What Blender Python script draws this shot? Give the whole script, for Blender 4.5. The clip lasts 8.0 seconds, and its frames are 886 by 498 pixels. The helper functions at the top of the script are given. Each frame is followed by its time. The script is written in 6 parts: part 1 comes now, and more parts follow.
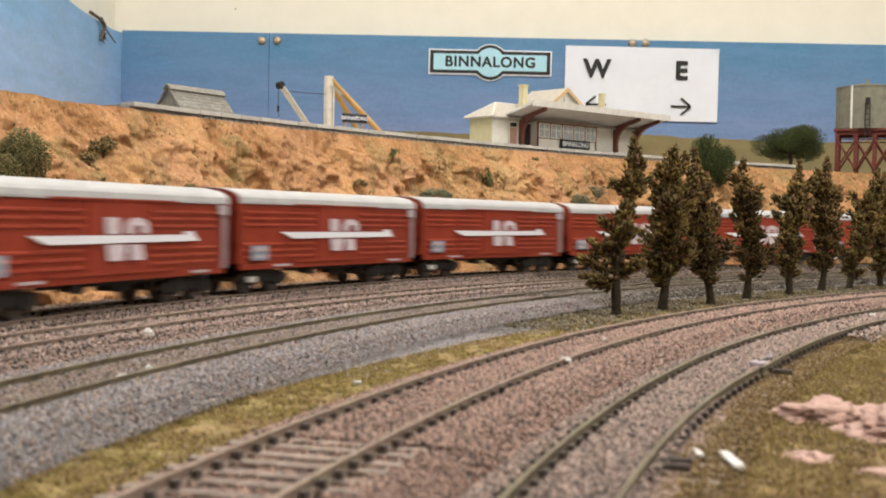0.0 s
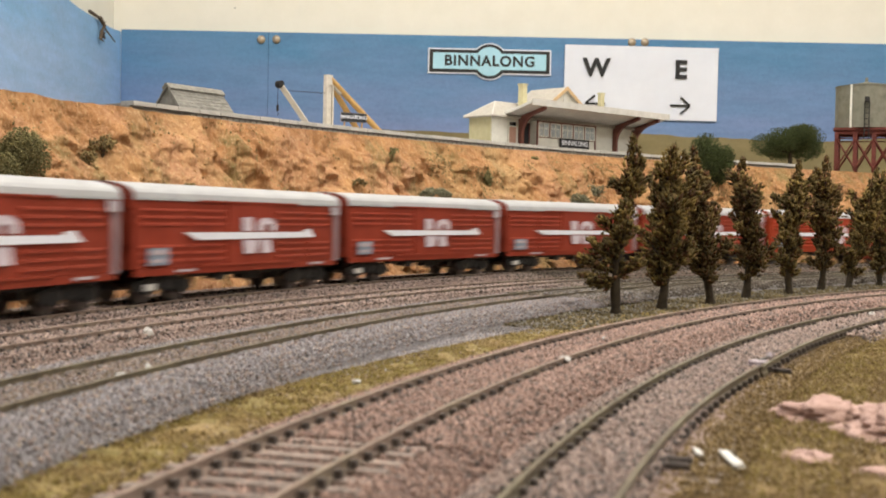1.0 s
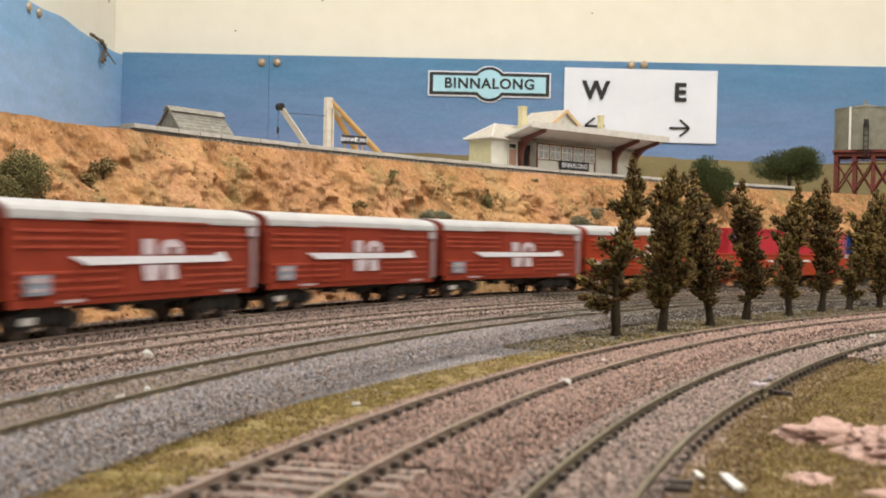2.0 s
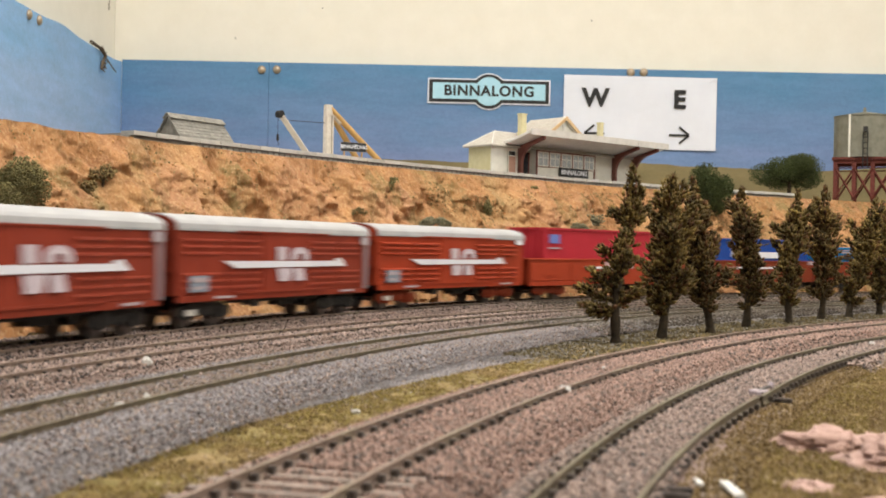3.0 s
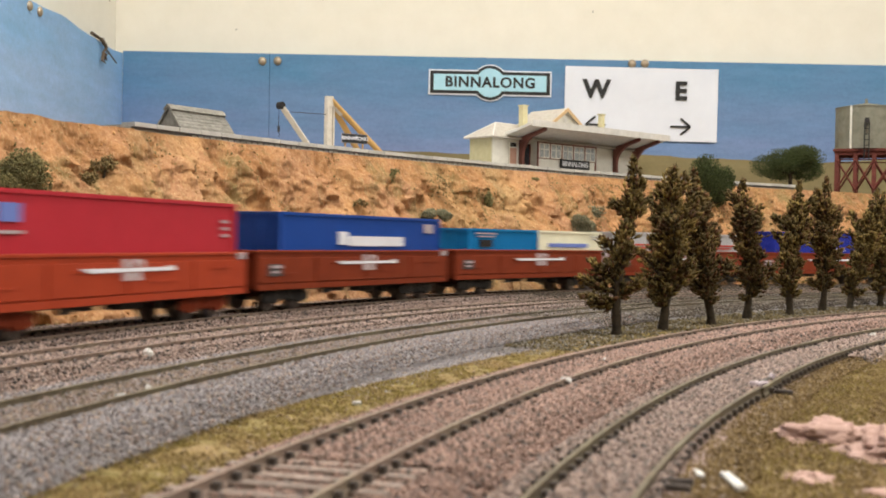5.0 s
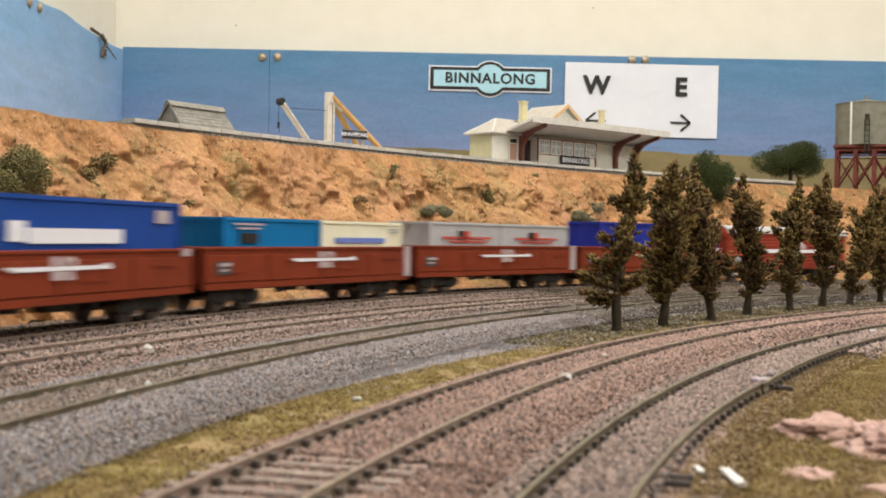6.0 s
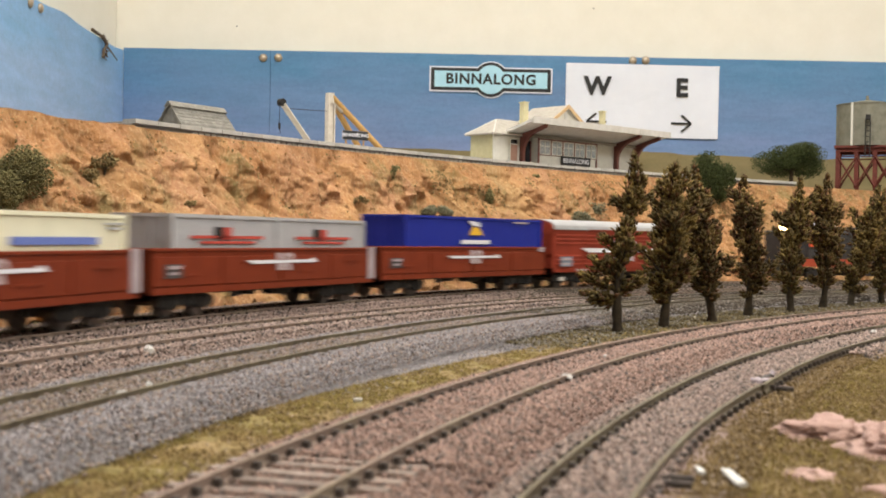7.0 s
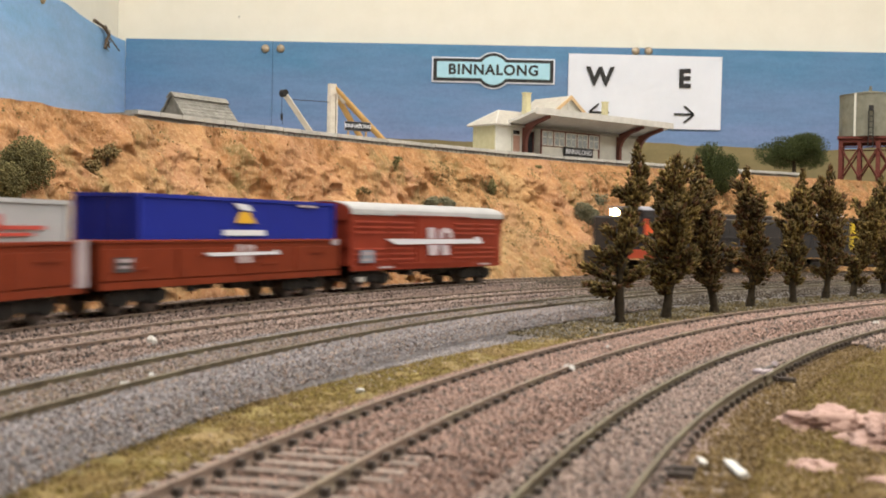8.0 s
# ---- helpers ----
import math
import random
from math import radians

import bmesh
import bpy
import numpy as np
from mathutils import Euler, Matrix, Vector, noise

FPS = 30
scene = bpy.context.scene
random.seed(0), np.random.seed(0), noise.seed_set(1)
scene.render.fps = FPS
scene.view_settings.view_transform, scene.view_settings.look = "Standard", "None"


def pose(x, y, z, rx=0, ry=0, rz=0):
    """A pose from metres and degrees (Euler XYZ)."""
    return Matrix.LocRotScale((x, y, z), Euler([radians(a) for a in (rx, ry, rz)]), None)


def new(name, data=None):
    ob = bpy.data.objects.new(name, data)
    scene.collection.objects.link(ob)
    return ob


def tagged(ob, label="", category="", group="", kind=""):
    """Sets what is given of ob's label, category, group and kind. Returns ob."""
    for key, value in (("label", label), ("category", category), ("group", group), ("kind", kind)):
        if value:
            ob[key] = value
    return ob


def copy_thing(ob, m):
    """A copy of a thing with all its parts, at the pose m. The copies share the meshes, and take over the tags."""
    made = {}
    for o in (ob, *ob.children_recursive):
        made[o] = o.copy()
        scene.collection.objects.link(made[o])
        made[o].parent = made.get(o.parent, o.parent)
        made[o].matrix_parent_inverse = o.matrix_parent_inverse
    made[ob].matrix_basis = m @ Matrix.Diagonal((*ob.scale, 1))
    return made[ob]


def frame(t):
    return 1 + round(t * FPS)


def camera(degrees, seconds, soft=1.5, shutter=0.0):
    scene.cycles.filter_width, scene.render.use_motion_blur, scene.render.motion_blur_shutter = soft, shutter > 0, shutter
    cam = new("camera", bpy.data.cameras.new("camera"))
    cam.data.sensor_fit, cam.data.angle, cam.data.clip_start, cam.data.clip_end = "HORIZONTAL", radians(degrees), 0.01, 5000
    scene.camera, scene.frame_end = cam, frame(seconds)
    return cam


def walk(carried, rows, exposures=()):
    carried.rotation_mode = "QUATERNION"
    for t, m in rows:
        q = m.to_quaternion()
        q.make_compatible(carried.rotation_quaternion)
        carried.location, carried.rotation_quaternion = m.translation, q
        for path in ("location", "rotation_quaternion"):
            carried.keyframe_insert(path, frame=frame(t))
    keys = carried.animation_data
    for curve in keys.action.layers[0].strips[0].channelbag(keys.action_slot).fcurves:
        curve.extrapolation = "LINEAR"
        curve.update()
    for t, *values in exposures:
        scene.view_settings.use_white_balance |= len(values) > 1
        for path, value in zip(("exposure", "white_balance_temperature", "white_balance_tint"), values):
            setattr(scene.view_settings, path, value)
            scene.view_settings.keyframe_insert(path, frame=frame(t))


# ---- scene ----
# Camera: rests low beside the front track and only nods a little.
cam = camera(42.23, 8.0, soft=1.8, shutter=0.9)
cam.data.dof.use_dof, cam.data.dof.focus_distance, cam.data.dof.aperture_fstop = True, 0.75, 56.0
EYE = (0.0, 0.0, 0.031)
NODS = [(0, -0.004, -1.501), (0.5, 0.014, -1.941), (1, -0.033, -1.545), (1.5, -0.026, -0.897), (3, -0.051, -0.083),
        (3.5, -0.047, -0.058), (4, 0.007, -0.231), (4.5, 0.0, -0.367), (6, 0.0, -0.698), (6.5, 0.007, -0.627),
        (7, 0.039, -0.662), (7.5, 0.155, -0.767), (8, 0.158, -1.116)]
walk(cam, [(t, pose(*EYE, 90 + pitch, -1.1, yaw)) for t, yaw, pitch in NODS])

# World and lamps: a closed hobby room lit by fluorescent battens on the ceiling.
world = bpy.data.worlds.new("world")
scene.world = world
world.use_nodes = True
world.node_tree.nodes["Background"].inputs[0].default_value = (0.9, 0.95, 1.0, 1)
world.node_tree.nodes["Background"].inputs[1].default_value = 0.15
scene.view_settings.exposure = 0.0
CEIL = 1.25
LAMPS = [(0.02, 0.45, 24.0), (1.05, 0.45, 5.0), (1.40, -0.65, 37.0)]
LAMP_COLOUR = (1.0, 0.975, 0.93)


# ---------------------------------------------------------------- materials
def mat(name, dark, light, scale=200.0, rough=0.8, bump=0.3, metal=0.0, second=None, second_amount=0.3, island=0.0, depth=0.0006,
        obj_random=0.0, stretch=None, spec=0.3, alt=None, alt_share=0.2):
    m = bpy.data.materials.new(name)
    m.use_nodes = True
    nt = m.node_tree
    bsdf = nt.nodes["Principled BSDF"]
    bsdf.inputs["Roughness"].default_value = rough
    bsdf.inputs["Metallic"].default_value = metal
    bsdf.inputs["Specular IOR Level"].default_value = spec
    coord = nt.nodes.new("ShaderNodeTexCoord")
    src = coord.outputs["Object"]
    if stretch:
        mp = nt.nodes.new("ShaderNodeMapping")
        mp.inputs["Scale"].default_value = stretch
        nt.links.new(src, mp.inputs[0])
        src = mp.outputs[0]
    fine = nt.nodes.new("ShaderNodeTexNoise")
    fine.inputs["Scale"].default_value = scale
    fine.inputs["Detail"].default_value = 6
    fine.inputs["Roughness"].default_value = 0.65
    nt.links.new(src, fine.inputs["Vector"])
    ramp = nt.nodes.new("ShaderNodeValToRGB")
    ramp.color_ramp.elements[0].position, ramp.color_ramp.elements[1].position = 0.32, 0.68
    ramp.color_ramp.elements[0].color, ramp.color_ramp.elements[1].color = (*dark, 1), (*light, 1)
    nt.links.new(fine.outputs[0], ramp.inputs[0])
    out = ramp.outputs[0]
    if second:
        big = nt.nodes.new("ShaderNodeTexNoise")
        big.inputs["Scale"].default_value = scale * 0.14
        big.inputs["Detail"].default_value = 4
        nt.links.new(src, big.inputs["Vector"])
        r2 = nt.nodes.new("ShaderNodeValToRGB")
        r2.color_ramp.elements[0].position, r2.color_ramp.elements[1].position = 0.48, 0.64
        r2.color_ramp.elements[0].color = (0, 0, 0, 1)
        r2.color_ramp.elements[1].color = (second_amount,) * 3 + (1,)
        nt.links.new(big.outputs[0], r2.inputs[0])
        mix = nt.nodes.new("ShaderNodeMix")
        mix.data_type = "RGBA"
        nt.links.new(r2.outputs[0], mix.inputs[0])
        nt.links.new(out, mix.inputs[6])
        mix.inputs[7].default_value = (*second, 1)
        out = mix.outputs[2]
    if alt:
        # some of the pieces have another colour
        seven = nt.nodes.new("ShaderNodeMath")
        seven.operation, seven.inputs[1].default_value = "MULTIPLY", 7.13
        nt.links.new(nt.nodes.new("ShaderNodeNewGeometry").outputs["Random Per Island"], seven.inputs[0])
        part_of = nt.nodes.new("ShaderNodeMath")
        part_of.operation = "FRACT"
        nt.links.new(seven.outputs[0], part_of.inputs[0])
        few = nt.nodes.new("ShaderNodeMath")
        few.operation, few.inputs[1].default_value = "LESS_THAN", alt_share
        nt.links.new(part_of.outputs[0], few.inputs[0])
        mix = nt.nodes.new("ShaderNodeMix")
        mix.data_type = "RGBA"
        nt.links.new(few.outputs[0], mix.inputs[0])
        nt.links.new(out, mix.inputs[6])
        mix.inputs[7].default_value = (*alt, 1)
        out = mix.outputs[2]
    if island or obj_random:
        hsv = nt.nodes.new("ShaderNodeHueSaturation")
        rnd = nt.nodes.new("ShaderNodeMapRange")
        amount = island or obj_random
        rnd.inputs[3].default_value, rnd.inputs[4].default_value = 1 - amount, 1 + amount
        if island:
            nt.links.new(nt.nodes.new("ShaderNodeNewGeometry").outputs["Random Per Island"], rnd.inputs[0])
        else:
            nt.links.new(nt.nodes.new("ShaderNodeObjectInfo").outputs["Random"], rnd.inputs[0])
        nt.links.new(rnd.outputs[0], hsv.inputs["Value"])
        nt.links.new(out, hsv.inputs["Color"])
        out = hsv.outputs[0]
    nt.links.new(out, bsdf.inputs["Base Color"])
    if bump:
        b = nt.nodes.new("ShaderNodeBump")
        b.inputs["Strength"].default_value, b.inputs["Distance"].default_value = bump, depth
        nt.links.new(fine.outputs[0], b.inputs["Height"])
        nt.links.new(b.outputs[0], bsdf.inputs["Normal"])
    return m


def glow(name, colour, strength):
    m = bpy.data.materials.new(name)
    m.use_nodes = True
    b = m.node_tree.nodes["Principled BSDF"]
    b.inputs["Base Color"].default_value = (*colour, 1)
    b.inputs["Emission Color"].default_value = (*colour, 1)
    b.inputs["Emission Strength"].default_value = strength
    return m


def painted_backdrop(name, top, low, field_level):
    """Hand-painted sky board: blue, paler and more violet low down, with a strip of dry field and far hills at its foot."""
    m = mat(name, (0.3, 0.3, 0.3), (0.4, 0.4, 0.4), 9, 0.75, 0.15, depth=0.002)
    nt = m.node_tree
    bsdf = nt.nodes["Principled BSDF"]
    geo = nt.nodes.new("ShaderNodeTexCoord")
    sep = nt.nodes.new("ShaderNodeSeparateXYZ")
    nt.links.new(geo.outputs["Object"], sep.inputs[0])
    brush = nt.nodes.new("ShaderNodeTexNoise")
    brush.inputs["Scale"].default_value, brush.inputs["Detail"].default_value = 14, 8
    mp = nt.nodes.new("ShaderNodeMapping")
    mp.inputs["Scale"].default_value = (0.5, 0.5, 2.2)
    nt.links.new(geo.outputs["Object"], mp.inputs[0])
    nt.links.new(mp.outputs[0], brush.inputs["Vector"])
    wob = nt.nodes.new("ShaderNodeMath")
    wob.operation = "MULTIPLY_ADD"
    wob.inputs[1].default_value = 0.17
    nt.links.new(brush.outputs[0], wob.inputs[0])
    nt.links.new(sep.outputs["Z"], wob.inputs[2])
    rng = nt.nodes.new("ShaderNodeMapRange")
    rng.inputs[1].default_value, rng.inputs[2].default_value = 0.20, 0.38
    nt.links.new(wob.outputs[0], rng.inputs[0])
    ramp = nt.nodes.new("ShaderNodeValToRGB")
    ramp.color_ramp.elements[0].color, ramp.color_ramp.elements[1].color = (*low, 1), (*top, 1)
    nt.links.new(rng.outputs[0], ramp.inputs[0])
    # dry field
    hill = nt.nodes.new("ShaderNodeTexNoise")
    hill.inputs["Scale"].default_value, hill.inputs["Detail"].default_value = 5, 3
    nt.links.new(geo.outputs["Object"], hill.inputs["Vector"])
    level = nt.nodes.new("ShaderNodeMath")
    level.operation = "MULTIPLY_ADD"
    level.inputs[1].default_value, level.inputs[2].default_value = 0.03, field_level - 0.015
    nt.links.new(hill.outputs[0], level.inputs[0])
    less = nt.nodes.new("ShaderNodeMath")
    less.operation = "LESS_THAN"
    nt.links.new(sep.outputs["Z"], less.inputs[0])
    nt.links.new(level.outputs[0], less.inputs[1])
    mix = nt.nodes.new("ShaderNodeMix")
    mix.data_type = "RGBA"
    nt.links.new(less.outputs[0], mix.inputs[0])
    nt.links.new(ramp.outputs[0], mix.inputs[6])
    field = nt.nodes.new("ShaderNodeValToRGB")
    field.color_ramp.elements[0].color, field.color_ramp.elements[1].color = (0.13, 0.11, 0.05, 1), (0.30, 0.24, 0.12, 1)
    nt.links.new(brush.outputs[0], field.inputs[0])
    nt.links.new(field.outputs[0], mix.inputs[7])
    # uneven brushwork
    dab = nt.nodes.new("ShaderNodeTexNoise")
    dab.inputs["Scale"].default_value, dab.inputs["Detail"].default_value, dab.inputs["Roughness"].default_value = 26, 9, 0.75
    nt.links.new(mp.outputs[0], dab.inputs["Vector"])
    span = nt.nodes.new("ShaderNodeMapRange")
    span.inputs[1].default_value, span.inputs[2].default_value, span.inputs[3].default_value, span.inputs[4].default_value = 0.3, 0.7, 0.80, 1.20
    fleck = nt.nodes.new("ShaderNodeTexNoise")
    fleck.inputs["Scale"].default_value, fleck.inputs["Detail"].default_value, fleck.inputs["Roughness"].default_value = 170, 5, 0.8
    nt.links.new(geo.outputs["Object"], fleck.inputs["Vector"])
    both = nt.nodes.new("ShaderNodeMix")
    both.inputs[0].default_value = 0.42
    nt.links.new(dab.outputs[0], both.inputs[2])
    nt.links.new(fleck.outputs[0], both.inputs[3])
    nt.links.new(both.outputs[0], span.inputs[0])
    hsv = nt.nodes.new("ShaderNodeHueSaturation")
    nt.links.new(span.outputs[0], hsv.inputs["Value"])
    nt.links.new(mix.outputs[2], hsv.inputs["Color"])
    nt.links.new(hsv.outputs[0], bsdf.inputs["Base Color"])
    return m


def cutting_rock(name):
    """Orange-brown plaster rock: pink and yellow areas, olive-brown growth in vertical streaks, fine grit."""
    m = mat(name, (0.21, 0.092, 0.036), (0.44, 0.220, 0.090), 90, 0.95, 0.7, depth=0.0035)
    nt = m.node_tree
    bsdf = nt.nodes["Principled BSDF"]
    out = bsdf.inputs["Base Color"].links[0].from_socket
    coord = nt.nodes.new("ShaderNodeTexCoord")
    mp = nt.nodes.new("ShaderNodeMapping")
    mp.inputs["Scale"].default_value = (1, 1, 0.42)
    nt.links.new(coord.outputs["Object"], mp.inputs[0])

    def layer(scale, lo, hi, amount, colour, shift, out):
        n = nt.nodes.new("ShaderNodeTexNoise")
        n.inputs["Scale"].default_value, n.inputs["Detail"].default_value, n.inputs["Roughness"].default_value = scale, 7, 0.7
        mv = nt.nodes.new("ShaderNodeMapping")
        mv.inputs["Location"].default_value = (shift, 0, 0)
        nt.links.new(mp.outputs[0], mv.inputs[0])
        nt.links.new(mv.outputs[0], n.inputs["Vector"])
        r = nt.nodes.new("ShaderNodeMapRange")
        r.inputs[1].default_value, r.inputs[2].default_value, r.inputs[4].default_value = lo, hi, amount
        nt.links.new(n.outputs[0], r.inputs[0])
        x = nt.nodes.new("ShaderNodeMix")
        x.data_type = "RGBA"
        nt.links.new(r.outputs[0], x.inputs[0])
        nt.links.new(out, x.inputs[6])
        x.inputs[7].default_value = (*colour, 1)
        return x.outputs[2], n.outputs[0]
    out, _ = layer(14, 0.48, 0.62, 0.7, (0.41, 0.214, 0.118), 3.0, out)
    out, _ = layer(20, 0.48, 0.64, 0.7, (0.47, 0.265, 0.108), 7.0, out)
    out, _ = layer(11, 0.50, 0.64, 0.7, (0.27, 0.190, 0.085), 41.0, out)
    out, _ = layer(38, 0.53, 0.63, 0.7, (0.19, 0.145, 0.055), 11.0, out)
    out, _ = layer(75, 0.56, 0.66, 0.6, (0.16, 0.075, 0.035), 17.0, out)
    out, grit = layer(620, 0.5, 0.72, 0.55, (0.66, 0.45, 0.25), 23.0, out)
    out, _ = layer(480, 0.57, 0.72, 0.45, (0.12, 0.075, 0.03), 29.0, out)
    nt.links.new(out, bsdf.inputs["Base Color"])
    old = bsdf.inputs["Normal"].links[0].from_socket
    b = nt.nodes.new("ShaderNodeBump")
    b.inputs["Strength"].default_value, b.inputs["Distance"].default_value = 0.8, 0.0012
    nt.links.new(grit, b.inputs["Height"])
    nt.links.new(old, b.inputs["Normal"])
    nt.links.new(b.outputs[0], bsdf.inputs["Normal"])
    return m


M = {
    "plaster": mat("cream_wall_paint", (0.78, 0.745, 0.645), (0.82, 0.785, 0.69), 30, 0.8, 0.08, depth=0.001),
    # west wall: wall paint made lighter for the light that falls on it
    "plaster_side": mat("lit_wall_paint", (0.84, 0.82, 0.74), (0.88, 0.86, 0.78), 30, 0.8, 0.08, depth=0.001),
    "ceiling": mat("ceiling_paint", (0.78, 0.77, 0.74), (0.82, 0.81, 0.78), 20, 0.9, 0.05),
    "carpet": mat("floor_carpet", (0.10, 0.09, 0.08), (0.17, 0.15, 0.13), 300, 0.95, 0.3),
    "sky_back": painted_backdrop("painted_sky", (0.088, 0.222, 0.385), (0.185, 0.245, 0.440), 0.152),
    # side board: its blues are lightened for the stronger light it catches
    "sky_side": painted_backdrop("painted_sky_lit", (0.225, 0.45, 0.76), (0.40, 0.53, 0.82), 0.05),
    "turf": mat("olive_turf", (0.12, 0.095, 0.03), (0.26, 0.195, 0.07), 420, 0.95, 0.8, second=(0.27, 0.18, 0.09), second_amount=0.7, depth=0.0012),
    "dirt": mat("brown_dirt", (0.112, 0.072, 0.030), (0.24, 0.160, 0.072), 500, 0.95, 0.8, second=(0.20, 0.15, 0.05), second_amount=0.8, depth=0.001),
    "bed_pink": mat("pink_ballast_bed", (0.15, 0.10, 0.085), (0.36, 0.26, 0.22), 900, 0.9, 0.9, second=(0.22, 0.15, 0.11), second_amount=0.5, depth=0.0008),
    "bed_grey": mat("grey_ballast_bed", (0.14, 0.13, 0.13), (0.32, 0.29, 0.29), 900, 0.9, 0.9, second=(0.20, 0.15, 0.12), second_amount=0.4, depth=0.0008),
    "stone_pink": mat("pink_ballast_stone", (0.222, 0.143, 0.116), (0.395, 0.264, 0.212), 900, 0.9, 0.4, island=0.28, alt=(0.11, 0.092, 0.085), alt_share=0.17),
    "stone_grey": mat("grey_ballast_stone", (0.190, 0.171, 0.172), (0.320, 0.290, 0.294), 900, 0.9, 0.4, island=0.30, alt=(0.30, 0.225, 0.165), alt_share=0.07),
    "stone_brown": mat("brown_ballast_stone", (0.225, 0.165, 0.138), (0.375, 0.280, 0.238), 900, 0.9, 0.4, island=0.28, alt=(0.10, 0.085, 0.08), alt_share=0.2),
    "stone_fill": mat("earthy_ballast_fill", (0.175, 0.132, 0.099), (0.295, 0.230, 0.178), 900, 0.9, 0.4, island=0.26, alt=(0.09, 0.075, 0.06), alt_share=0.1),
    # the grey stone darkened in colour, for dimmer light near the conifers
    "stone_grey_shaded": mat("shaded_grey_stone", (0.135, 0.122, 0.122), (0.235, 0.213, 0.214), 900, 0.9, 0.4, island=0.30, alt=(0.20, 0.15, 0.11), alt_share=0.1),
    # brown stones behind the conifers, darkened further for tree and train shade
    "stone_shaded": mat("shaded_brown_stone", (0.062, 0.049, 0.036), (0.130, 0.104, 0.079), 900, 0.9, 0.4, island=0.30, alt=(0.19, 0.165, 0.14), alt_share=0.12),
    "rail": mat("weathered_rail", (0.085, 0.068, 0.046), (0.165, 0.133, 0.09), 350, 0.55, 0.15, metal=0.1, second=(0.19, 0.168, 0.105), second_amount=0.5),
    "rail_dusty": mat("dusty_rail", (0.160, 0.113, 0.088), (0.275, 0.202, 0.162), 350, 0.6, 0.15, metal=0.05, second=(0.21, 0.18, 0.12), second_amount=0.5),
    "sleeper": mat("weathered_sleeper", (0.165, 0.126, 0.104), (0.300, 0.234, 0.198), 500, 0.9, 0.5, obj_random=0.25),
    "chair": mat("dark_rail_chair", (0.045, 0.036, 0.032), (0.095, 0.076, 0.066), 500, 0.8, 0.2),
    "bank": cutting_rock("orange_cutting_rock"),
    "upper_soil": mat("upper_soil", (0.2, 0.13, 0.06), (0.35, 0.25, 0.12), 200, 0.95, 0.6),
    "coping": mat("pale_platform_coping", (0.40, 0.39, 0.36), (0.53, 0.51, 0.47), 150, 0.85, 0.2, obj_random=0.08),
    "platform": mat("grey_platform_surface", (0.28, 0.27, 0.25), (0.38, 0.36, 0.33), 300, 0.9, 0.3),
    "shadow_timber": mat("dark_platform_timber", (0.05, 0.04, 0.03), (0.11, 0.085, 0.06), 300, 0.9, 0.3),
}


# ---------------------------------------------------------------- builders
def box(bm, c, s, rz=0.0, rx=0.0, ry=0.0):
    m = Matrix.Translation(c) @ Euler((rx, ry, rz)).to_matrix().to_4x4() @ Matrix.Diagonal((*s, 1))
    return bmesh.ops.create_cube(bm, size=1, matrix=m)["verts"]


def rod(bm, a, b, r, seg=10, r2=None):
    a, b = Vector(a), Vector(b)
    d = b - a
    m = Matrix.Translation((a + b) / 2) @ d.to_track_quat("Z", "Y").to_matrix().to_4x4()
    return bmesh.ops.create_cone(bm, cap_ends=True, segments=seg, radius1=r, radius2=r if r2 is None else r2, depth=d.length, matrix=m)["verts"]


def prism(bm, outline, axis, a, b):
    """Extrude a closed 2D outline along x, y or z from a to b."""
    def put(p, k):
        u, v = p
        return {"x": (k, u, v), "y": (u, k, v), "z": (u, v, k)}[axis]
    va = [bm.verts.new(put(p, a)) for p in outline]
    vb = [bm.verts.new(put(p, b)) for p in outline]
    n = len(outline)
    for i in range(n):
        bm.faces.new((va[i], va[(i + 1) % n], vb[(i + 1) % n], vb[i]))
    bm.faces.new(va[::-1])
    bm.faces.new(vb)
    bmesh.ops.recalc_face_normals(bm, faces=bm.faces)


def bevelled(bm, width, segments=1):
    bmesh.ops.bevel(bm, geom=[e for e in bm.edges], offset=width, segments=segments, affect="EDGES", clamp_overlap=True)
    return bm


def part(name, bm, material, parent=None, label="", smooth=False):
    me = bpy.data.meshes.new(name)
    bm.to_mesh(me)
    bm.free()
    for mm in material if isinstance(material, (list, tuple)) else [material]:
        me.materials.append(mm)
    if smooth:
        me.polygons.foreach_set("use_smooth", [True] * len(me.polygons))
    ob = new(name, me)
    ob.parent = parent
    return tagged(ob, label)


def raw(name, verts, faces, material, parent=None):
    me = bpy.data.meshes.new(name)
    me.from_pydata(verts, [], faces)
    me.materials.append(material)
    me.update()
    ob = new(name, me)
    ob.parent = parent
    return ob


def lone(name, make, material, parent=None, label="", smooth=False):
    bm = bmesh.new()
    make(bm)
    return part(name, bm, material, parent, label, smooth)


def boxes(name, items, material, parent=None, label="", bevel=0.0):
    bm = bmesh.new()
    for it in items:
        box(bm, *it)
    if bevel:
        bevelled(bm, bevel)
    return part(name, bm, material, parent, label)


def lettering(name, text, size, material, m, parent=None, bold=0.0, depth=0.0001, spacing=1.0, label=""):
    cu = bpy.data.curves.new(name, "FONT")
    cu.body, cu.size, cu.extrude, cu.offset, cu.space_character = text, size, depth, bold, spacing
    cu.align_x, cu.align_y = "CENTER", "CENTER"
    cu.materials.append(material)
    ob = new(name, cu)
    ob.parent = parent
    ob.matrix_basis = m
    return tagged(ob, label)


